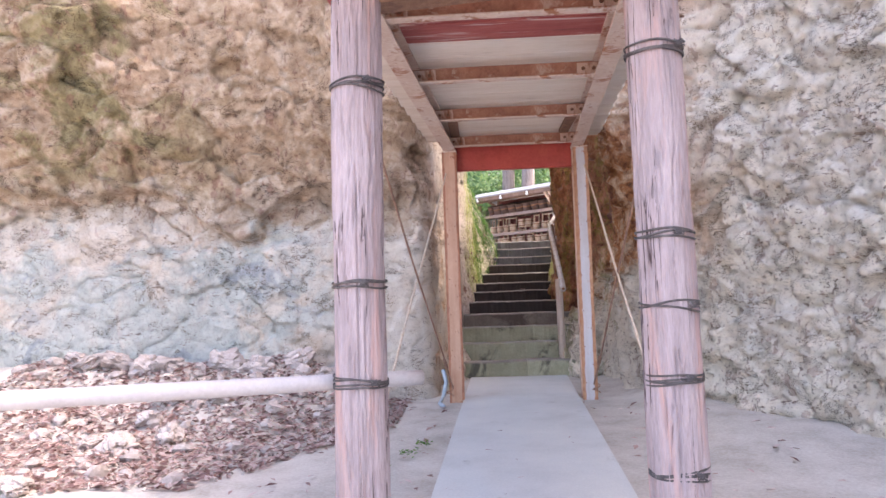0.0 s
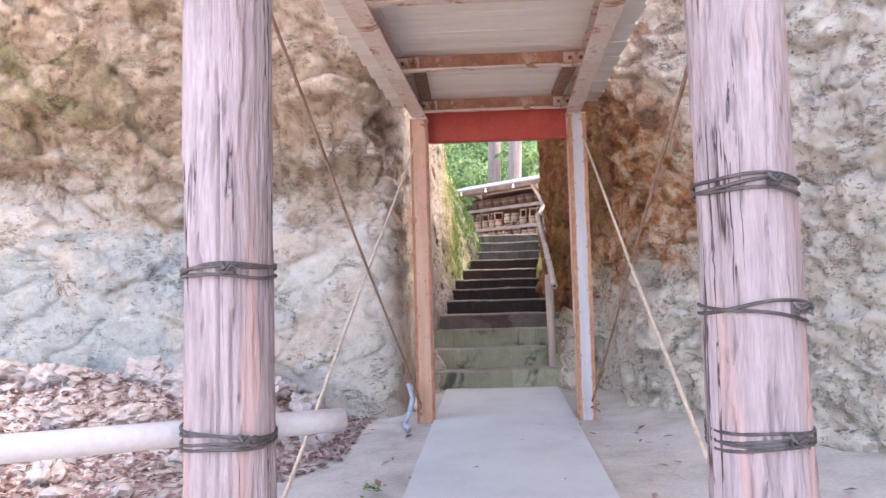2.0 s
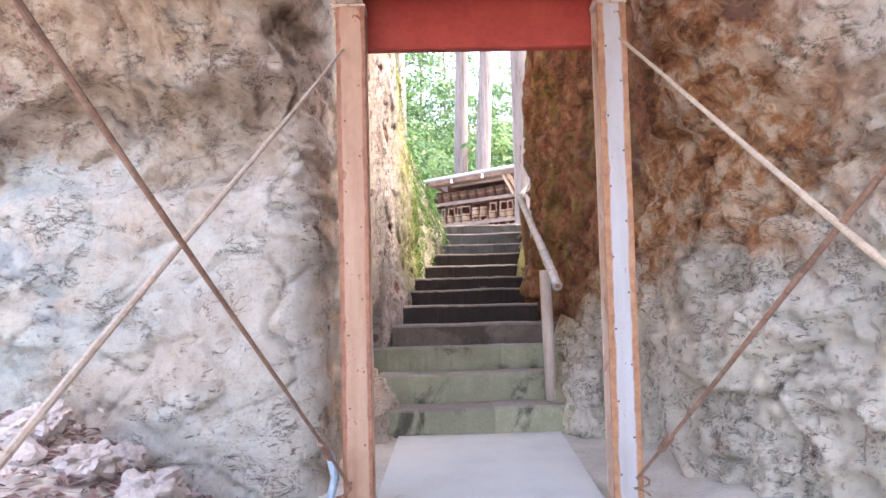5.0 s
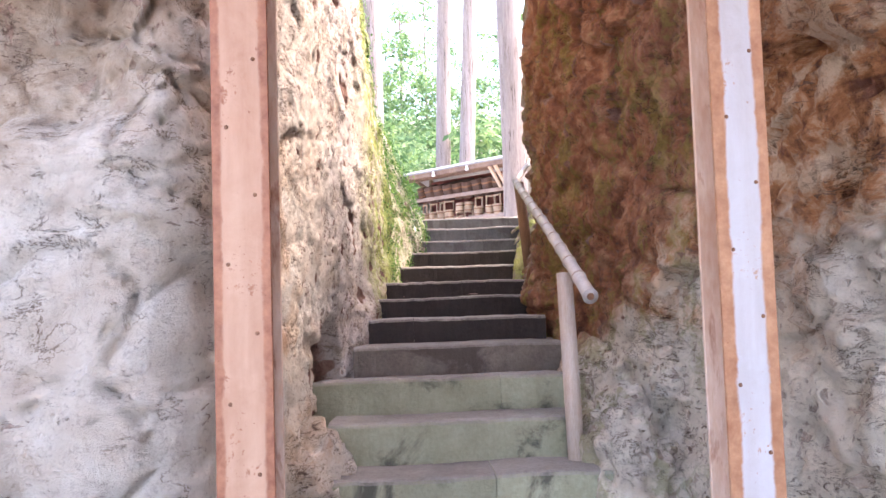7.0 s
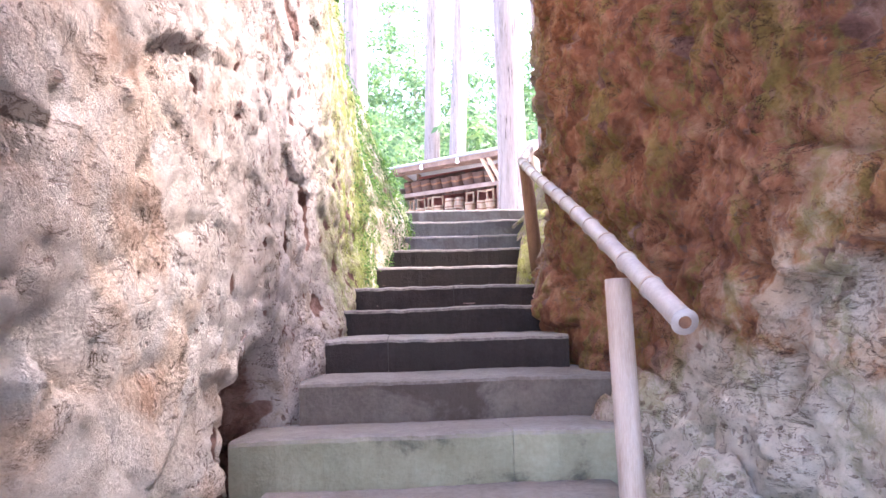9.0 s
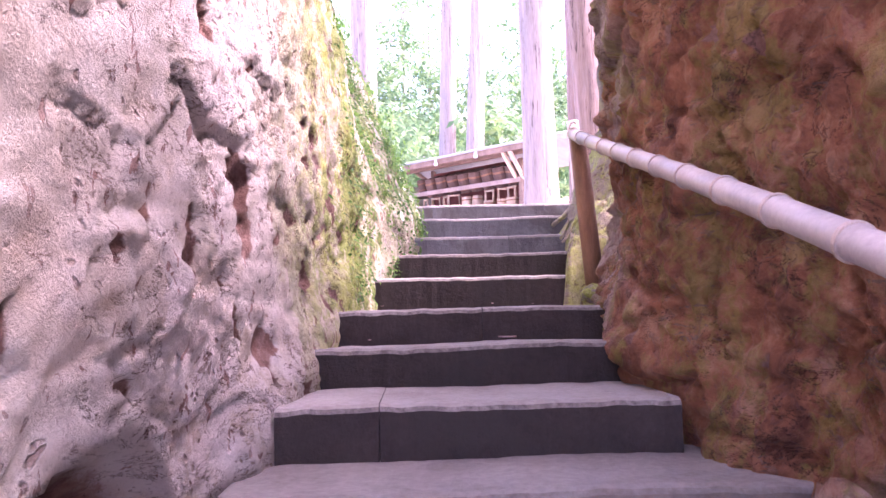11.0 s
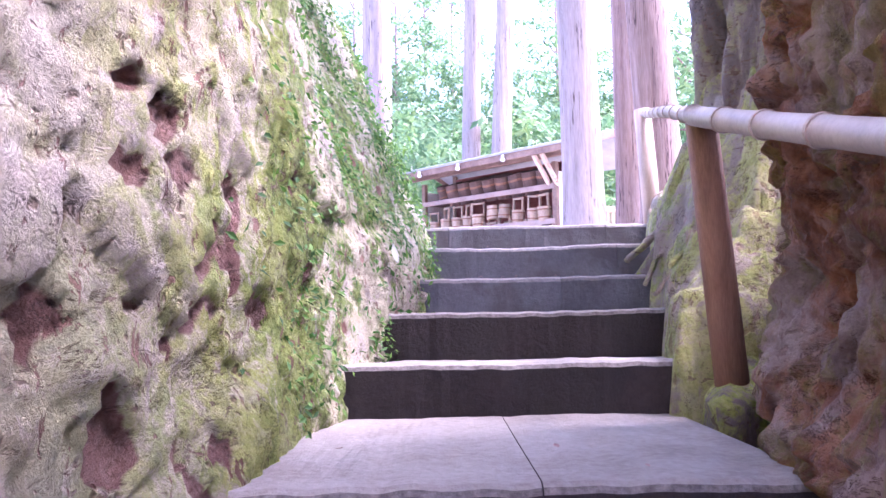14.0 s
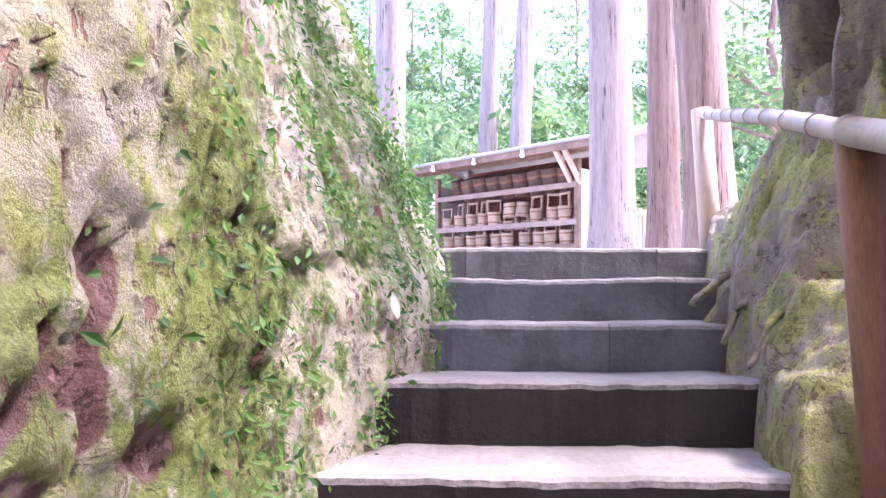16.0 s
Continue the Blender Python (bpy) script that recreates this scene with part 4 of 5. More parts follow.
ob = empty("barrier_pole", (-0.22, 1.47, 0.715), "pale round pole tied across as a barrier", "pole")
part("pole", tube_bm([(0.115, 0.075, -0.006), (0, 0, 0), (-1.25, -0.82, 0.07), (-3.2, -2.10, 0.18)], 0.036, 16), POLE, ob, smooth=True)

# ---- handrail ----
def bamboo(a, b, radius, ob):
    a, b = Vector(a), Vector(b)
    ln = (b - a).length
    pts, rads = [], []
    n = max(int(ln / 0.28), 2)
    for i in range(n):
        for f, r in ((0.0, 1.10), (0.04, 0.97), (0.5, 0.96), (0.96, 0.97)):
            t = (i + f) / n
            pts.append(a + (b - a) * t + Vector((0, 0, 0.012 * math.sin(5 * t))))
            rads.append(radius * r)
    pts.append(b)
    rads.append(radius)
    pole = part("bamboo_pole", tube_bm(pts, rads, 16), BAMBOO, ob, smooth=True)
    for i in range(1, n):
        c = a + (b - a) * (i / n) + Vector((0, 0, 0.012 * math.sin(5 * i / n)))
        d = (b - a).normalized()
        part("node_ring", tube_bm([c - d * 0.006, c + d * 0.006], radius * 1.14, 16), RAILWOOD, pole)


R0, R1, R2, R3 = Vector((1.167, 6.365, 1.054)), Vector((1.18, 7.07, 1.262)), Vector((1.40, 9.95, 2.13)), Vector((1.98, 12.35, 2.76))
rail = empty("handrail", (1.19, 6.75, 0), "grey bamboo handrail on wooden posts beside the steps", "handrail")
bamboo(R0 - rail.location, R2 - rail.location, 0.034, rail)
bamboo(R2 + Vector((0.005, -0.02, -0.022)) - rail.location, R3 - rail.location, 0.028, rail)
# dark disc on the closed pole end stands for the shade in a bore
part("bore_shade", tube_bm([R0 - rail.location + Vector((0, -0.004, -0.001)), R0 - rail.location + Vector((0, 0.01, 0.002))], 0.017, 12), RUSTDARK, rail)
part("post", tube_bm([(0.0, 0.10, -0.05), (-0.005, 0.22, 1.17)], [0.046, 0.044], 14), RAILWOOD, rail, "pale square-cut wooden post", True)
part("post", tube_bm([Vector((1.53, 10.02, 1.10)) - rail.location, Vector((1.43, 9.96, 2.11)) - rail.location], [0.055, 0.050], 16), BROWNWOOD, rail, "reddish brown wooden post", True)
part("post", tube_bm([Vector((2.03, 12.36, 1.80)) - rail.location, Vector((1.98, 12.38, 2.78)) - rail.location], [0.062, 0.056], 16), RAILWOOD, rail, "pale grey wooden post", True)


# ---- trees ----
def trunk(x, y, z, r, height, leanx, material, label, leany=0.0):
    ob = empty("cedar_tree", (x, y, z), label, "tree", "tall cedars")
    bm = bmesh.new()
    rows, sides = 40, 30
    rings = []
    for i in range(rows + 1):
        t = i / rows
        c = Vector((leanx * t * height, leany * t * height, t * height - 0.3))
        flare = 1 + 0.35 * math.exp(-c.z / 0.35)
        ring = []
        for k in range(sides):
            a = 2 * math.pi * k / sides
            u = Vector((math.cos(a), math.sin(a), 0))
            rr = r * flare * (1 - 0.35 * t) * (1 + 0.05 * noise.noise(u * 3 + Vector((x, y, c.z * 0.4))) + 0.035 * noise.noise(u * 9 + Vector((x, y, c.z * 0.25))))
            ring.append(bm.verts.new(c + u * rr))
        rings.append(ring)
    for r0, r1 in zip(rings, rings[1:]):
        for k in range(sides):
            bm.faces.new((r0[k], r0[(k + 1) % sides], r1[(k + 1) % sides], r1[k]))
    part("trunk", bm, material, ob, smooth=True)
    rg = random.Random(int(x * 100 + y * 10))
    sp = []
    top = Vector((leanx * height, leany * height, height - 0.5))
    for _ in range(500):
        a, h, q = rg.uniform(0, 6.28), rg.uniform(0.62, 1.05), rg.random() ** 0.5
        rad = q * 2.2 * (1.1 - h) * 2.2
        sp.append((top * h + Vector((rad * math.cos(a), rad * math.sin(a), -0.15 * rad)), (0, 0, 1)))
    c = leaves("crown", sp, 0.22, LEAF, "", "", 3)
    c.parent = ob
    del c["kind"]
    return ob


trunk(2.45, 16.5, 1.95, 0.26, 15, -0.012, PALEBARK, "tall straight cedar trunk with pale striped bark")
trunk(3.20, 17.0, 1.95, 0.20, 15, 0.0, BARK, "tall cedar trunk with tan bark by the shed")
trunk(2.72, 14.1, 1.95, 0.20, 14, -0.055, BARK, "tall leaning cedar with dark furrowed bark")
trunk(-0.55, 20.5, 1.95, 0.30, 17, 0.0, PALEBARK, "tall straight pale cedar behind the mossy bank")
trunk(1.35, 25.5, 1.95, 0.26, 17, 0.03, PALEBARK, "slender pale cedar behind the shed")
trunk(2.00, 24.6, 1.95, 0.27, 17, 0.05, PALEBARK, "slender leaning pale cedar behind the shed")

# ---- shed with pails ----
SA, SB = Vector((0.266, 23.0, 1.95)), Vector((2.77, 20.45, 1.95))
ux = (SB - SA).normalized()
L = (SB - SA).length
shed_m = Matrix.Translation((SA + SB) / 2) @ Matrix.Rotation(math.atan2(ux.y, ux.x), 4, "Z")
shed = empty("pail_shed", (0, 0, 0), "open brown wooden shed with shelves under a sloping roof", "shed")
shed.matrix_world = shed_m
H = L / 2
for sx in (-1, 1):
    part("corner_post", box_bm((0.10, 0.10, 2.0), pose(sx * H, 0, 1.0), 0.008), SHEDWOOD, shed)
    part("rear_post", box_bm((0.10, 0.10, 2.3), pose(sx * H, 1.0, 1.15), 0.008), SHEDWOOD, shed)
part("back_wall", box_bm((L, 0.03, 2.2), pose(0, 0.98, 1.1), 0.0), SHEDRED, shed)
part("side_panel", box_bm((0.03, 0.9, 1.75), pose(H + 0.02, 0.5, 0.95), 0.0), PLASTER, shed, "white side panel")
part("side_panel", box_bm((0.03, 0.9, 1.75), pose(-H - 0.02, 0.5, 0.95), 0.0), PLASTER, shed, "white side panel")
for z in (0.45, 0.88, 1.54):
    part("shelf", box_bm((L, 0.55, 0.04), pose(0, 0.25, z), 0.004), SHEDWOOD, shed)
    part("shelf_edge", box_bm((L, 0.03, 0.10), pose(0, -0.045, z), 0.004), SHELFWOOD if z > 0.5 else SHEDWOOD, shed)
part("roof_slope", box_bm((L + 1.66, 1.16, 0.05), along_y((0.36, -0.60, 2.20), (0.36, 0.52, 2.50)), 0.008), ROOFTIN, shed, "grey sheet roof")
part("roof_slope", box_bm((L + 1.66, 1.25, 0.05), along_y((0.36, 0.53, 2.50), (0.36, 1.68, 2.02)), 0.008), ROOFTIN, shed, "grey sheet roof")
for sx in (-H - 0.47, H + 1.19):
    part("verge_board", box_bm((0.04, 1.16, 0.13), along_y((sx, -0.60, 2.14), (sx, 0.52, 2.44)), 0.004), SHEDWOOD, shed)
    part("verge_board", box_bm((0.04, 1.25, 0.13), along_y((sx, 0.53, 2.44), (sx, 1.68, 1.96)), 0.004), SHEDWOOD, shed)
part("eave_board", box_bm((L + 1.66, 0.04, 0.14), pose(0.36, -0.55, 2.13, 0, 0, 0), 0.006), SHEDWOOD, shed)
part("eave_beam", box_bm((L + 1.4, 0.09, 0.10), pose(0.3, -0.25, 2.09), 0.006), SHEDWOOD, shed)
for i in range(9):
    part("rafter", box_bm((0.06, 1.05, 0.08), pose(-H + 0.1 + i * (L - 0.1) / 8, -0.04, 2.24, 15, 0, 0), 0.004), SHEDWOOD, shed)
for sx in (H + 0.06, H - 0.12):
    part("diagonal_brace", box_bm((0.08, 0.06, 0.78), along((sx, -0.52, 2.12), (sx, 0.0, 1.55)), 0.004), PAINT, shed, "pale diagonal brace")
for x in (-H + 0.5, -0.15, H - 0.75):
    ob = empty("eave_lamp", shed_m @ Vector((x, -0.62, 2.10)), "small white round lamp under the shed eave", "lamp", "shed lamps")
    part("bulb", lathe_bm([(0.025, -0.07), (0.045, -0.05), (0.05, -0.02), (0.03, 0.0), (0.03, 0.06)], 14), PLASTER, ob, smooth=True)


def pail(dark):
    ob = empty("wooden_pail", (0, 0, 0), "dark wooden water pail hung slanting in the shed" if dark else "small wooden water pail with an upright handle", "pail", "hung pails" if dark else "pails on the shelves")
    wood = DARKPAIL if dark else PAILWOOD
    tub = part("tub", lathe_bm([(0.085, 0), (0.10, 0.20), (0.088, 0.20), (0.075, 0.02)], 18), wood, ob)
    part("hoop", lathe_bm([(0.0915, 0.045), (0.0935, 0.045), (0.095, 0.065), (0.0925, 0.065)], 18), RUSTDARK, tub)
    part("hoop", lathe_bm([(0.0985, 0.150), (0.1005, 0.150), (0.1015, 0.17), (0.0995, 0.17)], 18), RUSTDARK, tub)
    for s in () if dark else (-1, 1):
        part("upright", box_bm((0.02, 0.035, 0.22), pose(s * 0.093, 0, 0.27), 0.003), wood, ob)
    if dark:
        part("base_plate", lathe_bm([(0.001, 0.004), (0.082, 0.004), (0.082, 0.018), (0.001, 0.018)], 18), wood, ob)
    else:
        part("grip", box_bm((0.22, 0.03, 0.028), pose(0, 0, 0.365), 0.004), wood, ob)
    return ob


rng = random.Random(8)
first = pail(False)
BIGGER = Matrix.Scale(1.18, 4)
first.matrix_world = shed_m @ pose(-H + 0.24, 0.06, 0.90, 0, 0, 10) @ BIGGER
for row, z in ((0, 0.90), (1, 0.47)):
    for i in range(10):
        if row == 0 and i == 0:
            continue
        x = -H + 0.24 + i * (L - 0.5) / 9 + rng.uniform(-0.04, 0.04)
        if row == 0 and i in (5, 6):
            copy_thing(first, shed_m @ pose(x, 0.08, z + 0.435, 180, rng.uniform(-4, 4), 0) @ BIGGER)
        else:
            copy_thing(first, shed_m @ pose(x, 0.06 + rng.uniform(-0.03, 0.05), z, rng.uniform(-2, 2), rng.uniform(-5, 5), rng.uniform(-30, 30)) @ BIGGER)
hung = pail(True)
BIGGER = Matrix.Scale(1.5, 4)
hung.matrix_world = shed_m @ pose(-H + 0.40, 0.16, 1.94, 202, 0, 0) @ BIGGER
for i in range(1, 9):
    copy_thing(hung, shed_m @ pose(-H + 0.40 + i * (L - 0.75) / 8, 0.16, 1.94, 202 + rng.uniform(-4, 4), rng.uniform(-5, 5), 0) @ BIGGER)


# ---- mossy old tree beside the top steps ----
old = empty("old_tree", (2.45, 11.15, 1.55), "huge old tree with mossy bark and spreading roots", "tree")
bm = bmesh.new()
rings = []
for i in range(150):
    z = -0.9 + 6.9 * (i / 149) ** 1.2
    ring = []
    for k in range(170):
        a = 2 * math.pi * k / 170
        u = Vector((math.cos(a), math.sin(a), 0))
        lobes = max(0.0, math.cos(6 * a + 0.9 + 0.8 * noise.noise(u * 1.5))) ** 2
        flare = 0.34 * math.exp(-max(z, -0.35) / 0.36) * (0.25 + lobes) + 0.07 * math.exp(-max(z, -0.3) / 1.3)
        rr = 0.48 + flare + 0.04 * noise.noise(u * 2.6 + Vector((0, 0, z * 0.9))) + 0.035 * noise.noise(u * 7 + Vector((0, 0, z * 1.1)))
        rr += 0.018 * noise.noise(u * 15 + Vector((0, 0, z * 3.0))) + 0.016 * noise.noise(u * 26 + Vector((0, 0, z * 8))) + 0.03 * abs(noise.noise(u * 11 + Vector((4, 0, z * 2.2))))
        groove = abs(noise.noise(u * 4.5 + Vector((7, 0, z * 0.5))))
        rr -= 0.06 * max(0, 1 - groove / 0.10)
        turn = (a - 3.10) / 0.20 + 0.8 * noise.noise(Vector((0, 3, z * 1.2)))
        rr -= 0.36 * math.exp(-turn * turn) * smooth(0.2, 0.8, z)
        ring.append(bm.verts.new((u.x * rr - 0.02 * z, u.y * rr, z)))
    rings.append(ring)
for r0, r1 in zip(rings, rings[1:]):
    for k in range(170):
        bm.faces.new((r0[k], r0[(k + 1) % 170], r1[(k + 1) % 170], r1[k]))
part("trunk", bm, MOSSBARK, old, smooth=True)
sp = []
rg = random.Random(21)
for _ in range(700):
    a, h, q = rg.uniform(0, 6.28), rg.uniform(5.5, 7.5), rg.random() ** 0.5 * 2.2
    sp.append(((q * math.cos(a), q * math.sin(a), h), (0, 0, 1)))
c = leaves("crown", sp, 0.12, LEAF, "", "", 5)
c.parent = old
del c["kind"]


# roots and earth below the tree, down to the ends of the upper steps
def root_height(x, y):
    edge = 1.28 + 0.27 * (y - 9.9) + 0.05 * noise.noise(Vector((x * 2, y * 3.1, 1))) + 0.03 * noise.noise(Vector((x * 5, y * 9, 3)))
    low = 0.72 + 0.40 * (y - 9.9)
    top = low + (0.60 - 0.06 * (y - 9.9) + 0.06 * noise.noise(Vector((x * 4, y * 4, 7)))) * smooth(10.03, 10.25, y + 0.22 * noise.noise(Vector((x * 3, y * 2, 2))))
    u, v = x - 2.45, y - 11.15
    rr, a = math.hypot(u, v), math.atan2(v, u)
    z = low + (top - low) * smooth(-0.02, 0.07, x - edge) + max(0.0, 2.5 - top) * math.exp(-max(rr - 0.5, 0.0) / 0.30) * smooth(-0.02, 0.25, x - edge)
    wind = a + 0.22 * noise.noise(Vector((rr * 2.5, a, 5)))
    rib = max(0.0, math.cos(8 * wind + 0.6)) ** 3 + 0.5 * max(0.0, math.cos(19 * wind + 2.0)) ** 4
    z += 0.13 * rib * math.exp(-max(rr - 0.5, 0.0) / 0.55) * smooth(0.0, 0.10, x - edge)
    p = Vector((x, y, z))
    pit = noise.noise(p * 5.5 + Vector((2, 5, 1)))
    return z + (0.05 * noise.noise(p * 6) + 0.022 * noise.noise(p * 15) + 0.9 * facets(p, 7.0, 0.34) + 0.5 * facets(p, 18.0, 0.4) - 0.35 * max(0.0, pit - 0.38)) * smooth(-0.06, 0.03, x - edge)


nx, nyy = 125, 150
me = bpy.data.meshes.new("root_mound")
me.from_pydata([(1.12 + 0.0135 * i - 2.45, 9.85 + 0.017 * j - 11.15, root_height(1.12 + 0.0135 * i, 9.85 + 0.017 * j) - 1.55) for i in range(nx) for j in range(nyy)], [], [(i * nyy + j, (i + 1) * nyy + j, (i + 1) * nyy + j + 1, i * nyy + j + 1) for i in range(nx - 1) for j in range(nyy - 1)])
me.materials.append(MOSSROOT)
me.shade_smooth()
ob = new("root_mound", me)
ob.parent = old
ob["label"] = "mossy spreading roots over crumbling earth"
for pts, r in (([(1.95, 10.75, 2.02), (1.72, 10.72, 1.80), (1.56, 10.66, 1.64), (1.46, 10.60, 1.53)], 0.022), ([(2.0, 11.1, 2.1), (1.82, 11.25, 1.92), (1.66, 11.34, 1.80), (1.54, 11.30, 1.70)], 0.035), ([(1.98, 10.9, 2.08), (1.76, 10.98, 1.86), (1.62, 11.0, 1.72), (1.52, 10.96, 1.58)], 0.028), ([(2.1, 11.5, 2.1), (1.95, 11.62, 1.98), (1.82, 11.70, 1.90)], 0.035)):
    line = smooth_line(pts, 22)
    line = [q + noise.noise_vector(q * 9) * 0.02 - old.location for q in line]
    part("root", tube_bm(line, [r * (1.1 - 0.7 * i / 21) for i in range(22)], 10, rough=0.35), MOSSROOT, old, smooth=True)


def bank(name, centre, size, seed, material, label):
    bm = bmesh.new()
    bmesh.ops.create_icosphere(bm, subdivisions=5, radius=1.0)
    for v in bm.verts:
        n0 = v.co.normalized()
        k = 1 + 0.22 * noise.noise(n0 * 1.6 + Vector((seed, 0, 0))) + 0.10 * noise.noise(n0 * 4 + Vector((0, seed, 0))) + facets(n0 + Vector((seed, seed, 0)), 3.0, 0.5) + facets(n0 + Vector((seed, 0, seed)), 9.0, 0.5)
        v.co = Vector((n0.x * size[0] * k, n0.y * size[1] * k, n0.z * size[2] * k))
    ob = part(name, bm, material, smooth=True)
    ob.location = centre
    return tagged(ob, label, "rock", kind="structure" if name == "rock_ledge" else "")



bank("rock_ledge", (1.46, 6.95, 0.10), (0.32, 0.50, 0.40), 3.0, ROCK_R, "pale rock ledge beside the lowest steps")
bank("rock_ledge", (1.52, 7.55, 0.35), (0.26, 0.45, 0.40), 6.0, ROCK_R, "pale rock ledge beside the lowest steps")
bank("rock_ledge", (-0.22, 6.85, 0.05), (0.26, 0.42, 0.36), 7.0, ROCK_L, "pale rock ledge beside the lowest steps")

# ---- bamboo fence ----
fence = empty("bamboo_fence", (3.2, 19.2, 1.95), "low tan bamboo fence beyond the trees", "fence")
for i in range(64):
    part("slat", tube_bm([(i * 0.075, 0.02 * math.sin(i), -0.05), (i * 0.075, 0.02 * math.sin(i), 0.98 + 0.02 * math.sin(i * 2.3))], 0.036, 8), FENCE, fence)
for z in (0.3, 0.9):
    part("rail", tube_bm([(-0.1, -0.05, z), (4.85, -0.05, z)], 0.03, 8), FENCE, fence)

# ---- foliage ----
rg = random.Random(5)


def clump(cx, cy, cz, rx, rz, n):
    out = []
    for _ in range(n):
        v = Vector((rg.gauss(0, 1), rg.gauss(0, 1), rg.gauss(0, 1)))
        v = v.normalized() * rg.random() ** 0.33
        out.append((Vector((cx + v.x * rx, cy + v.y * rx, cz + v.z * rz)), v + Vector((0, -0.3, 0.6))))
    return out


spots = []
for _ in range(400):
    y = rg.uniform(26, 48)
    x = rg.uniform(-9, 16) * (0.6 + y / 60)
    g = ground_z(x, y)
    for _ in range(5):
        spots += clump(x + rg.uniform(-1.2, 1.2), y + rg.uniform(-1, 1), g + rg.uniform(0.2, 4.0 if y < 36 else 6.5) * rg.uniform(0.3, 1.3), rg.uniform(0.5, 1.1), rg.uniform(0.3, 0.6), 72)
leaves("forest_undergrowth", spots, 0.135, LEAF, "bright green leafy undergrowth on the wooded slope", "foliage", 7)
for i in range(7):
    y = rg.uniform(34, 52)
    x = rg.uniform(-8, 13)
    g = ground_z(x, y)
    ob = empty("forest_tree", (x, y, g), "thin pale tree on the wooded slope", "tree", "far forest trees")
    pts = [(0.3 * noise.noise(Vector((i, t, 0))), 0, t * 1.6 - 0.3) for t in range(9)]
    part("trunk", tube_bm(pts, [0.11 - 0.010 * t for t in range(9)], 10), BARK, ob)
    sp = []
    for b in range(7):
        h = 4 + b * 1.2
        a = rg.uniform(0, 6.28)
        tip = Vector((math.cos(a) * rg.uniform(1, 2.2), math.sin(a) * rg.uniform(1, 2), h + rg.uniform(0.4, 1.2)))
        part("limb", tube_bm([(pts[min(int(h / 1.6), 8)][0], 0, h - 0.5), tip * 0.6 + Vector((0, 0, h * 0.4 - 0.3)), tip], [0.06, 0.04, 0.02], 6), PALEBARK, ob)
        sp += clump(tip.x, tip.y, tip.z, 0.95, 0.5, 90)
    c = leaves("crown", sp, 0.15, LEAF, "", "", i)
    c.parent = ob
    del c["kind"]


def leafy_tree(x, y, z, seed, height, spread, label):
    r2 = random.Random(seed)
    ob = empty("broadleaf_tree", (x, y, z), label, "tree")
    part("trunk", tube_bm([(0, 0, -0.2), (0.1, 0, height * 0.3), (-0.1, 0.1, height * 0.6), (0.1, 0, height)], [0.09, 0.075, 0.055, 0.02], 10), BARK, ob, smooth=True)
    sp = []
    for b in range(16):
        h = height * r2.uniform(0.25, 1.0)
        a = r2.uniform(0, 6.28)
        tip = Vector((math.cos(a) * spread * r2.uniform(0.4, 1), math.sin(a) * spread * r2.uniform(0.4, 1), h + r2.uniform(0.1, 0.6)))
        part("limb", tube_bm([(0, 0, h - 0.3), tip * 0.5 + Vector((0, 0, h * 0.5 - 0.05)), tip], [0.035, 0.022, 0.01], 6), BARK, ob)
        sp += clump(tip.x, tip.y, tip.z, 0.55, 0.35, 130)
        sp += clump(tip.x * 0.6, tip.y * 0.6, tip.z, 0.45, 0.3, 60)
    c = leaves("crown", sp, 0.065, LEAF, "", "", seed)
    c.parent = ob
    del c["kind"]


leafy_tree(4.6, 16.8, 1.95, 31, 4.6, 1.7, "young broadleaf tree with bright green leaves")
leafy_tree(6.2, 18.5, 1.95, 32, 5.2, 2.0, "young broadleaf tree with bright green leaves")
leafy_tree(-1.4, 23.5, 1.95, 33, 3.6, 1.5, "leafy green shrub behind the mossy bank")

# ---- ivy on the mossy bank ----
rg = random.Random(17)
bank_wall = bpy.data.objects["wall_left"].data
sp = []
cand = []
for v in bank_wall.vertices:
    x, y, z = v.co
    if 8.6 < y < 12.3 and 0.9 < z < 4.2 and x > -0.9:
        dens = (0.9 * smooth(9.3, 10.6, y)) * (0.15 + 0.85 * smooth(-0.10, 0.30, noise.noise(Vector((x * 2.4, y * 2.4, z * 2.4)))))
        if rg.random() < 0.95 * dens:
            cand.append((v.co + v.normal * rg.uniform(0.0, 0.05), v.normal + Vector((0, 0, 0.5))))
leaves("ivy", cand, 0.016, IVY, "small bright green creeper leaves on the rock bank", "foliage", 9)
sp = []
for _ in range(26):
    y, z = rg.uniform(10.4, 11.9), rg.uniform(1.9, 2.9)
    x = 0.20 + (y - 10.4) * 0.22 - 0.3 * (z - 1.9)
    for j in range(16):
        sp.append(((x + 0.02 * j * 0.6 + rg.uniform(-0.03, 0.03), y + rg.uniform(-0.05, 0.05), z - 0.03 * j), (1, 0, 0.3)))
leaves("hanging_fern", sp, 0.022, IVY, "thin green hanging fronds on the mossy bank", "foliage", 10)

# ---- litter and rubble ----
rg = random.Random(23)


def on_heap():
    while True:
        x, y = rg.uniform(-4.4, -0.55), rg.uniform(1.7, 5.4)
        if y > 2.2 + max(0, x + 1.6) * 1.6:
            return x, y, ground_z(x, y)


sp = []
for _ in range(9500):
    x, y, z = on_heap()
    sp.append(((x, y, z + rg.uniform(0.0, 0.035)), (0, 0, 1.6)))
for _ in range(500):
    x, y = rg.uniform(-3.5, 2.2), rg.uniform(-1.5, 5.0)
    sp.append(((x, y, ground_z(x, y) + 0.02), (0, 0, 3)))
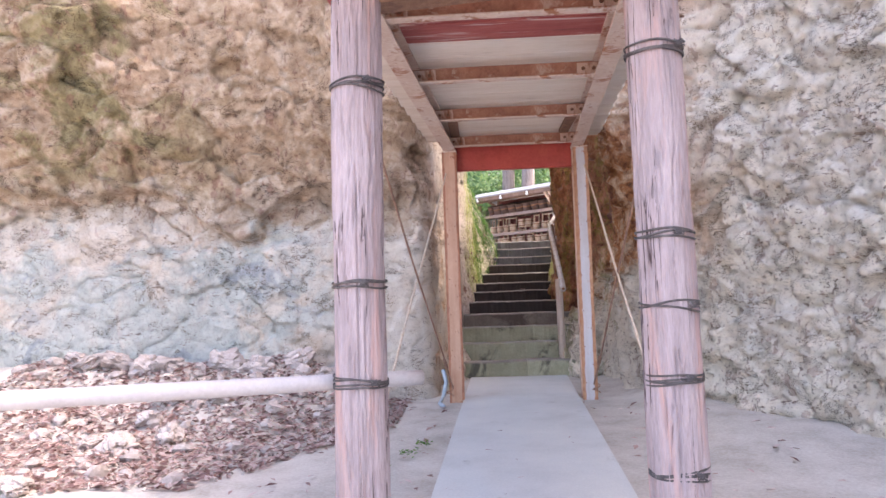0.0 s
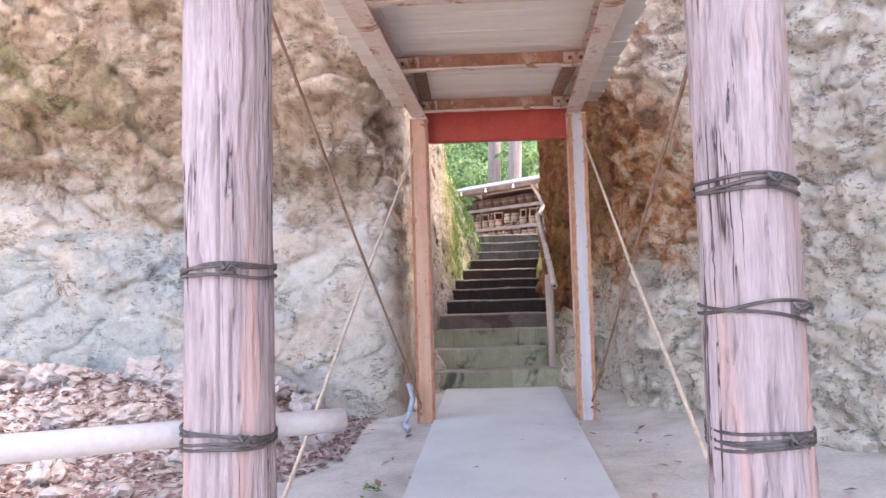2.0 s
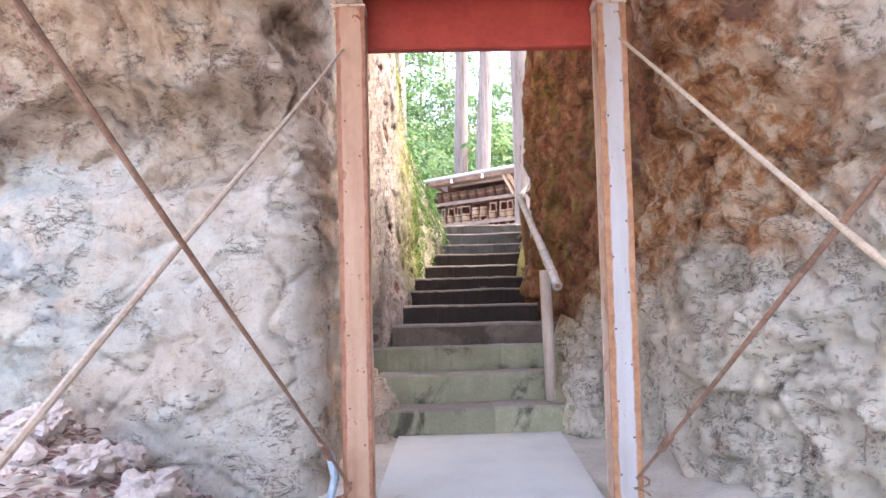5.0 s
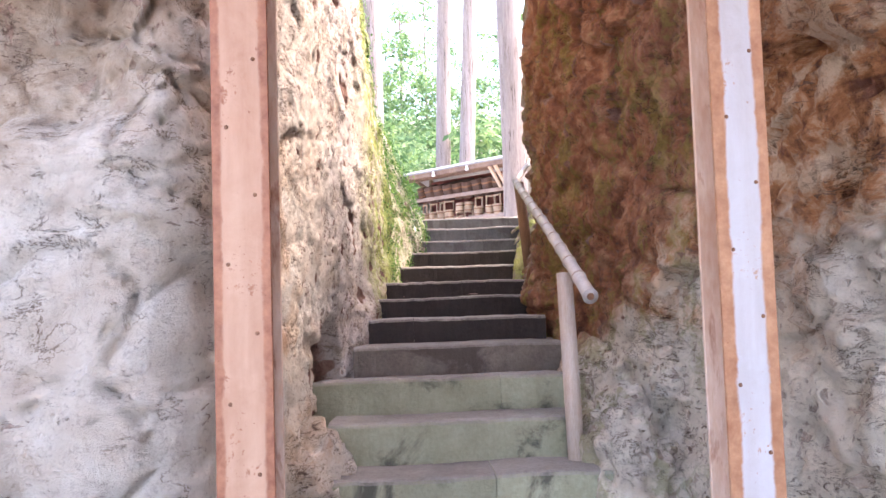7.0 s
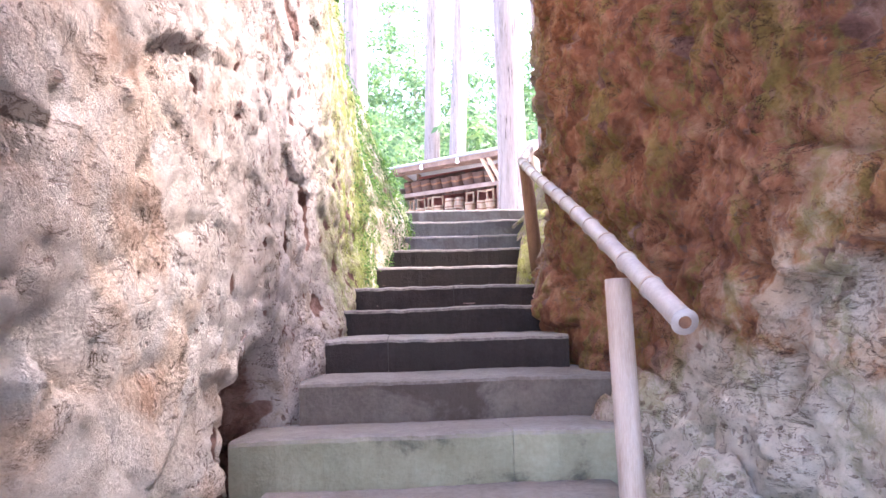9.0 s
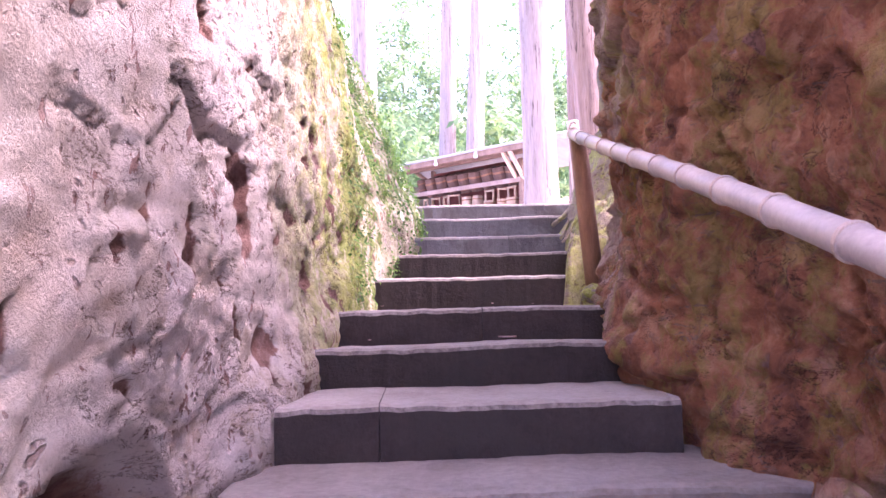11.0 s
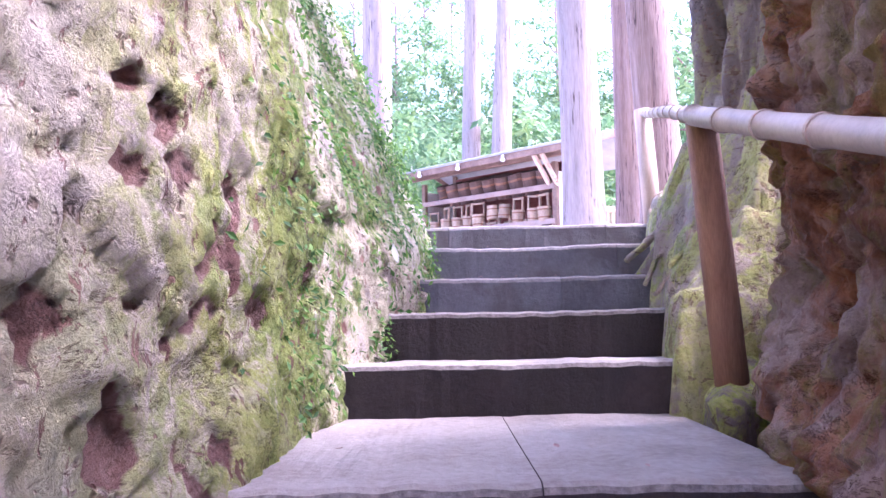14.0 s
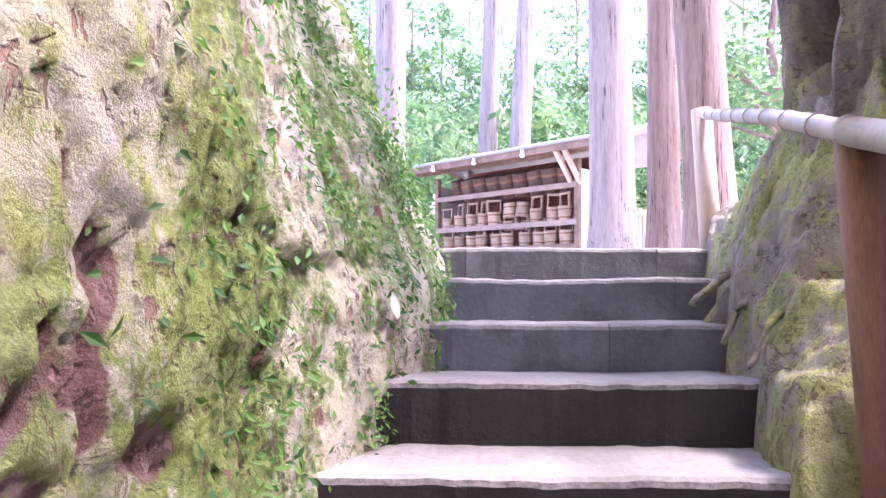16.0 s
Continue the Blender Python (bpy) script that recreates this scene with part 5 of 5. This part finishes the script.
leaves("leaf_litter", sp, 0.034, DRYLEAF, "brown and pinkish dry leaves over the rubble", "leaf litter", 11)


def stone_bm(seed, r):
    bm = bmesh.new()
    bmesh.ops.create_icosphere(bm, subdivisions=2 if r < 0.09 else 4, radius=1.0)
    sq = Vector((1.0, rg.uniform(0.6, 0.95), rg.uniform(0.45, 0.75)))
    for v in bm.verts:
        k = 1 + 0.25 * noise.noise(v.co * 1.3 + Vector((seed, 0, 0))) + facets(v.co + Vector((seed, 1, 0)), 1.6, 0.45) + facets(v.co + Vector((seed, 4, 2)), 4.0, 0.35)
        v.co = Vector((v.co.x * sq.x, v.co.y * sq.y, v.co.z * sq.z)) * k * r
    return bm


for i in range(120):
    x, y, z = on_heap()
    r = rg.uniform(0.03, 0.09) if i > 20 else rg.uniform(0.09, 0.15)
    if i < 9:
        x, y, r = -3.9 + 0.36 * i + rg.uniform(-0.1, 0.1), 4.95 + rg.uniform(-0.15, 0.15), rg.uniform(0.11, 0.22)
        z = ground_z(x, y)
    ob = tagged(part("rubble_stone", stone_bm(i * 1.7, r), STONE), "loose angular pale stone lying on the leaf litter", "stone", "rubble stones")
    ob.location, ob.rotation_euler = (x, y, z + r * 0.3), (rg.uniform(-0.4, 0.4), rg.uniform(-0.4, 0.4), rg.uniform(0, 6))
verts, faces = [], []
for i in range(900):
    x, y, z = on_heap()
    r = rg.uniform(0.012, 0.034)
    k = len(verts)
    ro = Euler((rg.uniform(0, 6), rg.uniform(0, 6), rg.uniform(0, 6))).to_matrix()
    verts += [tuple(Vector((x, y, z + r * 0.4)) + ro @ (Vector(c) * r * rg.uniform(0.7, 1.2))) for c in ((1, 0, 0), (-1, 0, 0), (0, 0.8, 0), (0, -0.8, 0), (0, 0, 0.6), (0, 0, -0.6))]
    faces += [(k + a, k + b, k + c) for a, b, c in ((0, 2, 4), (2, 1, 4), (1, 3, 4), (3, 0, 4), (2, 0, 5), (1, 2, 5), (3, 1, 5), (0, 3, 5))]
me = bpy.data.meshes.new("gravel")
me.from_pydata(verts, [], faces)
me.materials.append(STONE)
tagged(new("gravel", me), "small broken stone chips among the dry leaves", "gravel", kind="stuff")

# ---- small things ----
HOSE = surface("blue_hose", (0.16, 0.20, 0.25), (0.28, 0.34, 0.40), (0.40, 0.45, 0.50), 20, 90, 0.5, 0.2)
ob = tagged(part("hose_end", tube_bm([(0, 0, 0.32), (0.03, -0.02, 0.2), (0.0, -0.06, 0.08), (-0.03, -0.12, 0.015), (0.01, -0.26, 0.012)], 0.02, 12), HOSE, smooth=True), "short grey blue hose end at the post's foot", "hose")
ob.location = (-0.20, 4.93, 0)
for x in (-0.14, 1.28):
    ob = tagged(part("wire_coil", tube_bm([(0.035 * math.cos(i * 0.9), -0.03 + 0.035 * math.sin(i * 0.9), 0.06 + 0.010 * i) for i in range(9)], 0.006, 6), ROD), "rusty wire wound round the gate post's foot", "wire", "wire coils")
    ob.location = (x, 4.99, 0)
PALELEAF = leaf_material("pale_leaf", (0.55, 0.58, 0.50), (0.62, 0.65, 0.58), (0.66, 0.68, 0.62))


def single_leaf(place, r, size, material, label):
    bm = bmesh.new()
    rows = []
    for i in range(9):
        t = i / 8
        w = 0.42 * math.sin(math.pi * min(t * 1.02, 1)) ** 0.8 * size
        rows.append([bm.verts.new((s * w, (t - 0.5) * 1.5 * size, 0.12 * size * abs(s) + 0.15 * size * (t - 0.5) ** 2)) for s in (-1, 0, 1)])
    for r0, r1 in zip(rows, rows[1:]):
        for k in (0, 1):
            bm.faces.new((r0[k], r0[k + 1], r1[k + 1], r1[k]))
    ob = tagged(part("fallen_leaf", bm, material, smooth=True), label, "leaf", "single leaves")
    ob.matrix_world = pose(*place, *r)
    return ob


single_leaf((0.385, 10.52, 1.72), (75, 0, 60), 0.055, PALELEAF, "single pale white leaf growing on the mossy bank")
single_leaf((0.85, 8.92, 1.035), (0, 0, 80), 0.05, DRYLEAF, "single dry brown leaf lying on a step")
for i in range(14):
    y, z, x0, x1 = STEPS[rg.randrange(5, 12)]
    single_leaf((rg.uniform(x0 + 0.1, x1 - 0.1), y + rg.uniform(0.1, 0.35), z + 0.01), (rg.uniform(-10, 10), rg.uniform(-10, 10), rg.uniform(0, 360)), rg.uniform(0.012, 0.022), DRYLEAF, "tiny dry leaf scrap lying on a step")
sp = []
for cx, cy in ((-0.33, 2.9), (-0.25, 3.15), (-0.5, 2.6)):
    sp += [((cx + rg.gauss(0, 0.04), cy + rg.gauss(0, 0.05), 0.02 + rg.random() * 0.02), (0, 0, 1.5)) for _ in range(40)]
leaves("weeds", sp, 0.014, IVY, "tiny bright green weeds in the bare earth", "weeds", 12)
